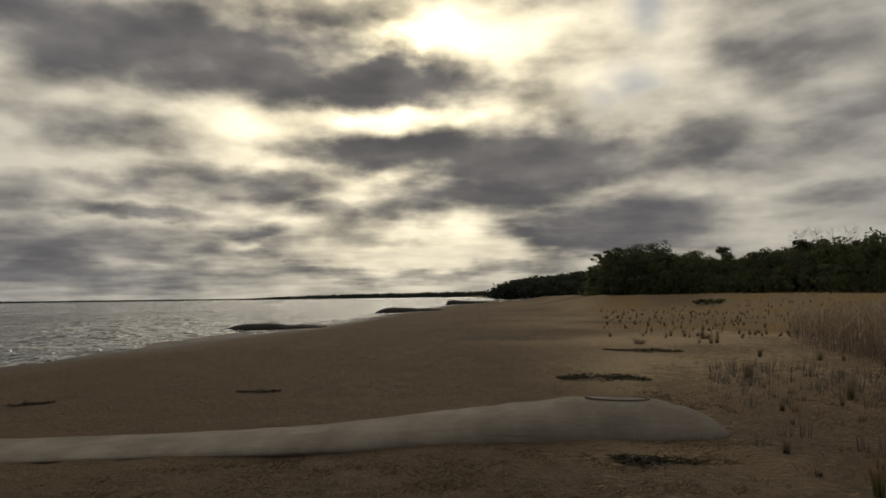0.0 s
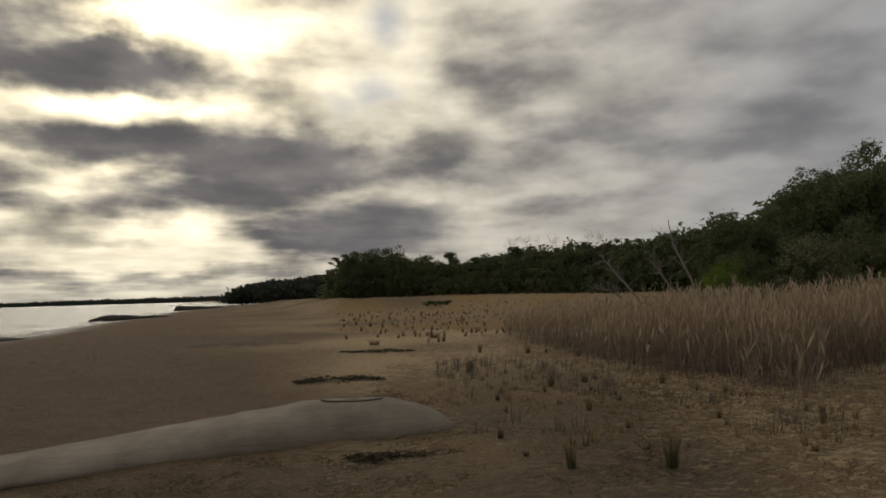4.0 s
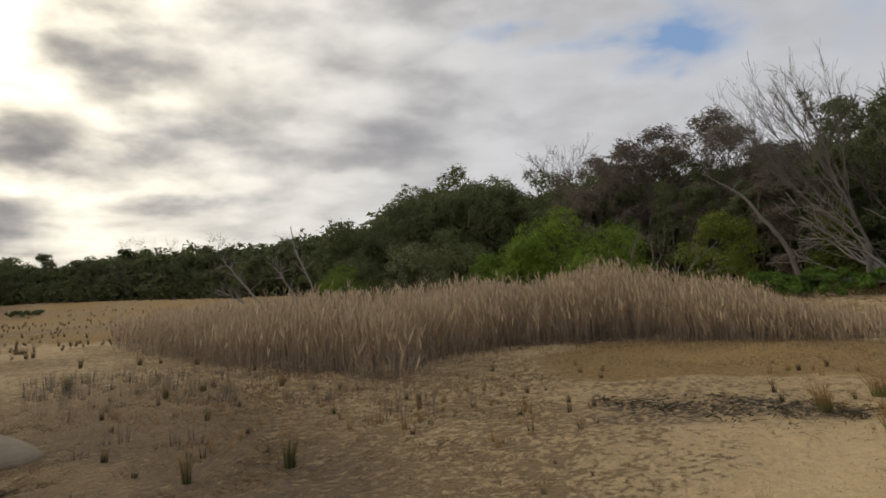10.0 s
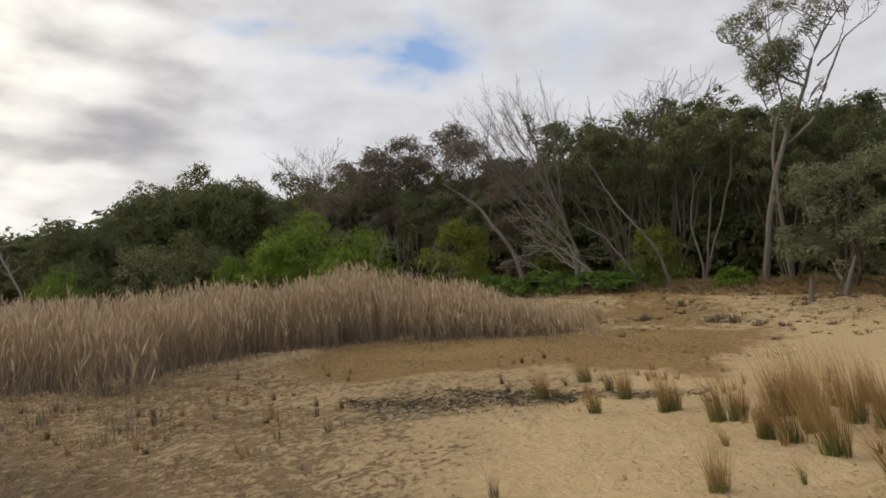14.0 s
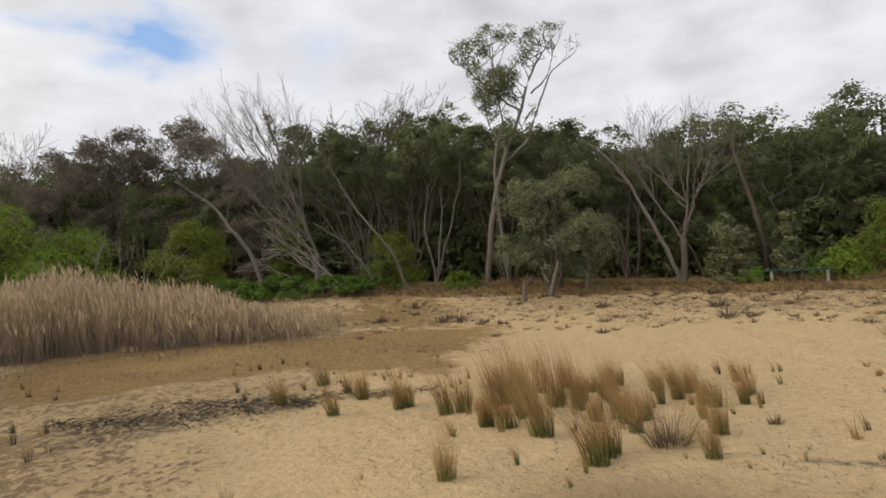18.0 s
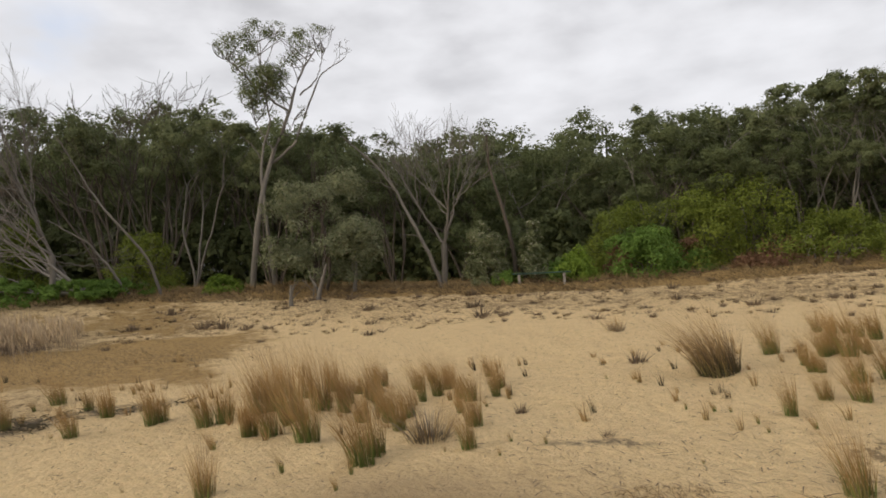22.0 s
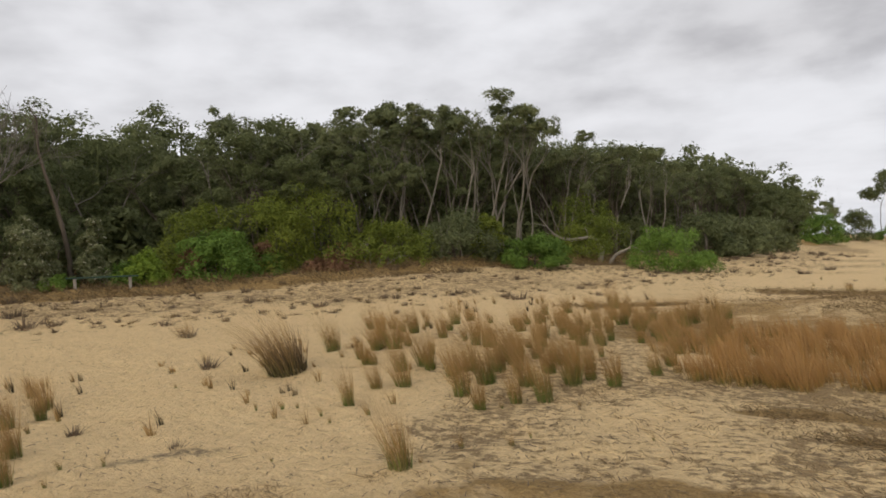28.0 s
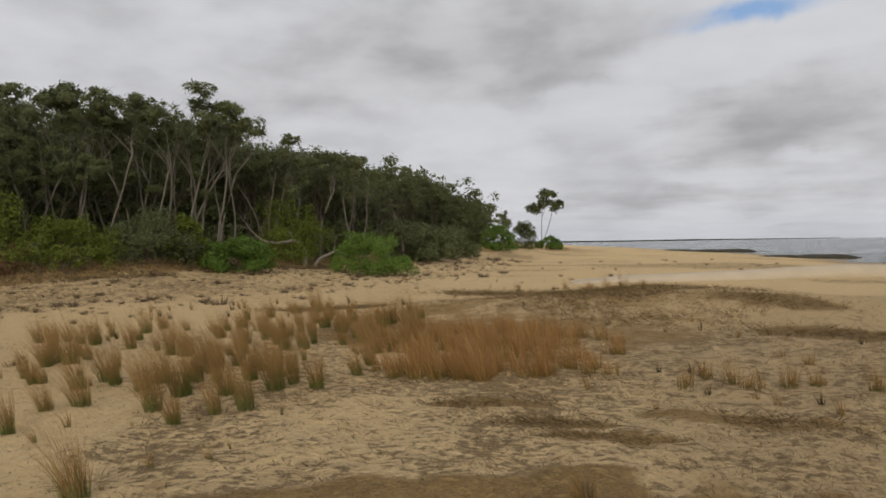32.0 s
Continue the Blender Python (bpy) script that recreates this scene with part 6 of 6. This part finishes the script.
tussocks()
sedge = tussock(30, 420, 0.24, 0.95, 0.010, M["sedge"], "large dark brown sedge clump bent by the wind", 0.42, 1.5, 0.25, name="sedge_clump")
rooted(sedge, 136.9, 9.5)
small = tussock(31, 150, 0.14, 0.4, 0.009, M["grey_tuft"], "grey-green dome-shaped sedge clump", 0.55, 0.5, 0.3, name="sedge_clump")
rooted(small, 129.1, 14.2)
heap = tussock(32, 160, 0.16, 0.5, 0.008, M["grey_tuft"], "dead grey grass clump collapsed on the sand", 1.1, 0.3, 0.3)
rooted(heap, 113.3, 6.4)


# ---- low plants dotted over the dune ----
def shrublet(seed, label):
    rng = np.random.default_rng(seed)
    foliage, wood = Soup(), Soup()
    blades(foliage, rng, 46, 0.05, 0.13, 0.012, (0.1, 0.08), 0.95, 2)
    blades(wood, rng, 14, 0.03, 0.10, 0.008, (0, 0), 0.8, 2)
    ob = new("low_shrub")
    tagged(ob, label, "low shrub", "low shrubs dotted over the dune")
    child("wood", wood.mesh("wood", M["bark"]), ob)
    child("foliage", foliage.mesh("foliage", M["shrublet"]), ob)
    return ob


def dot_shrubs():
    rng = np.random.default_rng(19)
    kinds = [shrublet(s, "low dark grey-brown shrub on the dune sand") for s in (1, 2, 3)]
    made = 0
    while made < 240:
        y = rng.uniform(-60, 3)
        u = -rng.uniform(0.8, 9.5) if rng.uniform() < 0.85 else -rng.uniform(8, 13)
        x = float(edge_x(y)) + u
        az, d = math.degrees(math.atan2(x, y)) % 360, math.hypot(x, y)
        if not (88 < az < 182) or d < 11 or rng.uniform() > min(1, 18 / d):
            continue
        s = (0.9 + 1.3 * rng.uniform() ** 2) * (1 + max(0, d - 25) * 0.02)
        m = pose(x, y, ground_z(x, y), 0, 0, rng.uniform(0, 360)) @ Matrix.Diagonal((s, s, s * rng.uniform(0.7, 1.2), 1))
        ob = kinds[made % 3]
        if made < 3:
            ob.matrix_basis = m
        else:
            copy_thing(ob, m)
        made += 1
    tiny = Soup()
    for _ in range(900):
        y = rng.uniform(-60, 4)
        x = float(edge_x(y)) - rng.uniform(1.2, 10.5)
        az, d = math.degrees(math.atan2(x, y)) % 360, math.hypot(x, y)
        if 84 < az < 182 and d > 12 and lattice(x, y, 2.5, 66) > -0.3:
            blades(tiny, rng, 26, 0.08, rng.uniform(0.08, 0.18), 0.014, (0.06, 0.05), 0.9, 2)
            tiny.v[-1] = tiny.v[-1] + [x, y, ground_z(x, y)]
    tagged(new("seedling_shrubs", tiny.mesh("seedling_shrubs", M["shrublet"])), "tiny brown shrub seedlings dotted over the dune", "low plants", kind="stuff")
    for _ in range(44):
        az, d = rng.uniform(173, 201), rng.uniform(21, 62)
        x, y = bearing(az, d)
        s = rng.uniform(0.5, 1.1) * (1 + d * 0.012)
        copy_thing(kinds[0], pose(x, y, ground_z(x, y), 0, 0, az * 7) @ Matrix.Diagonal((s, s, s, 1)))
    for az, d, s in ((130.6, 10.4, 1.7), (21, 26, 2.5), (128, 6.2, 0.8), (121, 7.4, 0.9), (16, 24, 2.2)):
        x, y = bearing(az, d)
        copy_thing(kinds[0], pose(x, y, ground_z(x, y), 0, 0, az) @ Matrix.Diagonal((s, s, s, 1)))


dot_shrubs()


# ---- dry grass, litter and twigs on the ground ----
def ground_litter():
    rng = np.random.default_rng(23)

    def cast(az0, az1, d0, d1, n, power=0.7):
        az, d = rng.uniform(az0, az1, n), d0 + (d1 - d0) * rng.uniform(0, 1, n) ** power
        x, y = d * np.sin(np.radians(az)), d * np.cos(np.radians(az))
        return x, y, np.stack([x, y, land(x, y) + relief(x, y) * 0.8], 1)

    def grass(soup, root, h, lean, width=0.007):
        n = len(root)
        v = np.stack([rng.normal(size=n) * lean + 0.25, rng.normal(size=n) * lean + 0.2, rng.uniform(0.35, 1, n)], 1)
        v *= (h * rng.uniform(0.5, 1.3, n))[:, None]
        strips(soup, rng, root - [0, 0, 0.01], v, width, 0.02, 2)

    mats = Soup()
    for az0, az1, d0, d1, n, h, lean, cell in ((56, 101, 12.4, 19, 9000, 0.11, 0.6, 1.2), (14, 60, 3.5, 12, 7000, 0.08, 1.0, 0.8), 
                                            (150, 208, 3.0, 9.0, 8000, 0.07, 1.1, 0.7), (162, 196, 10, 20, 5000, 0.16, 0.7, 1.3), (128, 165, 3.2, 5.0, 3500, 0.07, 1.0, 0.6), (28, 56, 9, 16, 5000, 0.12, 0.7, 1.0),
                                            (196, 208, 9, 14, 1500, 0.09, 0.8, 1.0), (14, 36, 24, 48, 2500, 0.25, 0.5, 3.0), (181, 199, 14, 19, 3000, 0.15, 0.7, 1.0)):
        x, y, root = cast(az0, az1, d0, d1, n)
        keep = lattice(x, y, cell, 81) + 0.5 * lattice(x, y, cell * 0.3, 82) > -0.15
        grass(mats, root[keep], h, lean)
    tagged(new("dry_grass", mats.mesh("dry_grass", M["straw"])), "short matted dry grass and litter on the sand", "grass", kind="stuff")

    turf = Soup()
    for az0, az1, d0, d1, n, h in ((-35, 24, 3.4, 7.4, 20000, 0.05), (16, 40, 4, 12, 6000, 0.07), (179, 200, 12.5, 18.5, 6000, 0.13), (152, 208, 3.2, 9.5, 2200, 0.035), (28, 62, 5, 13, 7000, 0.06)):
        x, y, root = cast(az0, az1, d0, d1, n)
        keep = lattice(x, y, 0.9, 85) + 0.7 * lattice(x, y, 0.25, 86) > 0.0
        grass(turf, root[keep], h, 1.1, 0.0035 + 0.0004 * np.hypot(x, y)[keep])
    for az, d, ra, rd in TURF_BANKS:
        px, py = bearing(az, d)
        u, w = bearing(az, 1)
        n = 350 if d < 10 else 900
        along, across = rng.normal(size=n) * rd * 0.6, rng.normal(size=n) * ra * 0.6
        x, y = px + along * u + across * w, py + along * w - across * u
        grass(turf, np.stack([x, y, land(x, y)], 1), 0.05 + 0.005 * d, 1.1, 0.0035 + 0.0004 * d)
    tagged(new("turf", turf.mesh("turf", M["turf"])), "dark brown dry turf on the sand", "grass", kind="stuff")

    ridge = Soup()
    y = -70 + 74 * rng.uniform(0, 1, 30000) ** 0.75
    u = rng.uniform(-3.6, 0.6, len(y)) + 0.6 * lattice(y, y, 3.0, 91)
    x = edge_x(y) + u
    keep = lattice(x, y, 1.6, 83) + 0.4 * lattice(x, y, 0.5, 84) > -0.55
    x, y = x[keep], y[keep]
    grass(ridge, np.stack([x, y, land(x, y)], 1), 0.32, 0.8, 0.02)
    tagged(new("dune_grass", ridge.mesh("dune_grass", M["dune"])), "dry golden-brown grass along the dune edge", "grass", kind="stuff")

    cushions = Soup()
    for _ in range(1000):
        y = rng.uniform(-40, 1)
        x = float(edge_x(y)) - rng.uniform(1.5, 11)
        if math.hypot(x, y) > 12:
            blades(cushions, rng, 26, 0.05, rng.uniform(0.06, 0.13), 0.014, (0.05, 0.04), 1.1, 2)
            cushions.v[-1] = cushions.v[-1] * [1.3, 1.3, 1] + [x, y, ground_z(x, y)]
    tagged(new("cushion_plants", cushions.mesh("cushion_plants", M["turf"])), "small brown cushion plants scattered over the dune slope", "low plants", kind="stuff")

    twigs = Soup()
    for az0, az1, d0, d1, n, ln in ((14, 66, 3.5, 13, 900, 0.13), (66, 84, 7.6, 10.5, 700, 0.14), (150, 208, 3, 9, 450, 0.12), (120, 165, 3.2, 6.5, 350, 0.12), (-34, 20, 3.6, 7.0, 500, 0.09),
                                    (84, 165, 4.0, 15, 4400, 0.06), (-34, 40, 8, 22, 2200, 0.07), (165, 208, 9, 22, 1200, 0.09), (98, 178, 15, 30, 1500, 0.3), (-30, 15, 10, 26, 350, 0.25)):
        x, y, root = cast(az0, az1, d0, d1, n)
        a = rng.uniform(0, 2 * np.pi, n)
        v = np.stack([np.cos(a), np.sin(a), rng.normal(size=n) * 0.08 + 0.04], 1) * (ln * rng.uniform(0.3, 1.4, n))[:, None]
        strips(twigs, rng, root + [0, 0, 0.012], v, 0.005 + 0.0006 * np.hypot(x, y), 0.02, 2, shape=0.3, turn=np.array([[0, 0, 1.0]]).repeat(n, 0) + rng.normal(size=(n, 3)) * 0.2)
    tagged(new("twig_litter", twigs.mesh("twig_litter", M["twig_litter"])), "scattered dark twigs and plant litter", "litter", kind="stuff")

    weed = Soup()
    for az, d, ra, rd, n in ((13.0, 13.6, 0.85, 0.45, 700), (16.2, 20.5, 1.1, 0.5, 700), (17, 7.1, 0.42, 0.16, 500), (74.5, 9.3, 1.6, 0.7, 420), (84, 9.7, 1.8, 0.35, 220), (-15, 12.4, 0.35, 0.1, 120), (-31, 13, 0.3, 0.15, 120)):
        px, py = bearing(az, d)
        u, w = bearing(az, 1)
        across = rng.uniform(-1, 1, n) * ra
        along = rng.normal(size=n) * rd * 0.55 * (1.3 - np.abs(across) / ra) - across * 0.18 + 0.25 * rd * lattice(across, across, 0.4, 95)
        x, y = px + along * u + across * w, py + along * w - across * u
        a = rng.uniform(0, 2 * np.pi, n)
        v = np.stack([np.cos(a), np.sin(a), rng.uniform(-0.05, 0.5, n)], 1) * rng.uniform(0.05, 0.16, n)[:, None]
        strips(weed, rng, np.stack([x, y, land(x, y) + 0.008], 1), v, 0.02, 0.03, 2)
    tagged(new("seaweed_wrack", weed.mesh("seaweed_wrack", M["debris"])), "dark patches of dried seaweed and peat", "seaweed", kind="stuff")


ground_litter()


# ---- made things ----
def box(soup, cx, cy, cz, sx, sy, sz, b=0.006):
    bm = bmesh.new()
    bmesh.ops.create_cube(bm, size=1.0, matrix=Matrix.Translation((cx, cy, cz)) @ Matrix.Diagonal((sx, sy, sz, 1)))
    bmesh.ops.bevel(bm, geom=bm.edges[:], offset=b, segments=2, affect="EDGES")
    bm.verts.index_update()
    vs = [tuple(v.co) for v in bm.verts]
    bmesh.ops.triangulate(bm, faces=bm.faces[:])
    soup.add(vs, tris=[[v.index for v in f.verts] for f in bm.faces])
    bm.free()


def part(name, boxes, mat, parent, label="", bevel=0.006):
    soup = Soup()
    for b in boxes:
        box(soup, *b, b=bevel)
    return child(name, soup.mesh(name, mat), parent, label)


def park_bench():
    ob = new("bench")
    tagged(ob, "low dark green plank bench on short posts", "bench")
    for k in range(3):
        part("plank", [(0, -0.14 + k * 0.14, 0.44, 2.1, 0.12, 0.04)], M["green_paint"], ob)
    for x in (-0.8, 0.8):
        part("post", [(x, 0, 0.18, 0.09, 0.32, 0.5)], M["dead"], ob)
    rooted(ob, 123.3, 24.6, 180 - 123.3)


def stump(az, d, h, seed, lean):
    rng = np.random.default_rng(seed)
    wood, tips = Soup(), []
    pts, dd = bough(rng, (0, 0, -0.15), (lean, 0.05, 1), h, 6, 0.08, 0.05)
    tube(wood, pts, np.linspace(0.09, 0.04, len(pts)), 8)
    ob = finish_tree("stump", rng, wood, None, M["grey_wood"], None, "weathered dead stump on the dune edge", "stump")
    for k in (2, 3, 4):
        wood = Soup()
        w = dd + rng.normal(size=3) * 0.6
        branching(rng, wood, pts[k], w / np.linalg.norm(w), h * 0.5, 0.025, 1, tips, 0.5, 0.1, 0.0)
        child("limb", wood.mesh("limb", M["grey_wood"], True), ob)
    rooted(ob, az, d, 180 - az)


def parked_van(az, d, turn):
    """A white van glimpsed through the trees."""
    ob = new("parked_van")
    tagged(ob, "white van parked behind the trees", "van")
    part("body", [(0, 0, 0.75, 4.8, 1.85, 0.9), (0.35, 0, 1.55, 4.1, 1.75, 0.85)], M["white_paint"], ob, bevel=0.08)
    for x in (-0.9, 0.3, 1.5):
        for y in (-0.89, 0.89):
            part("window", [(x, y, 1.6, 0.95, 0.03, 0.45)], M["glass"], ob)
    part("windscreen", [(-1.72, 0, 1.55, 0.04, 1.4, 0.5)], M["glass"], ob)
    for x in (-1.5, 1.5):
        for y in (-0.85, 0.85):
            w = Soup()
            tube(w, [(x, y - 0.1, 0.33), (x, y - 0.09, 0.33), (x, y + 0.09, 0.33), (x, y + 0.1, 0.33)], [0.22, 0.33, 0.33, 0.22], 20)
            child("wheel", w.mesh("wheel", M["rubber"], True), ob)
    rooted(ob, az, d, turn)


park_bench()
for row in ((102.4, 22.9, 0.9, 1, 0.1), (104.5, 24.0, 1.5, 2, -0.1), (105.1, 24.3, 1.2, 3, 0.4), (107.5, 25, 1.3, 4, -0.15)):
    stump(*row)
parked_van(95.0, 41, 10)
parked_van(98.8, 46, 10)
parked_van(80.6, 42, 20)
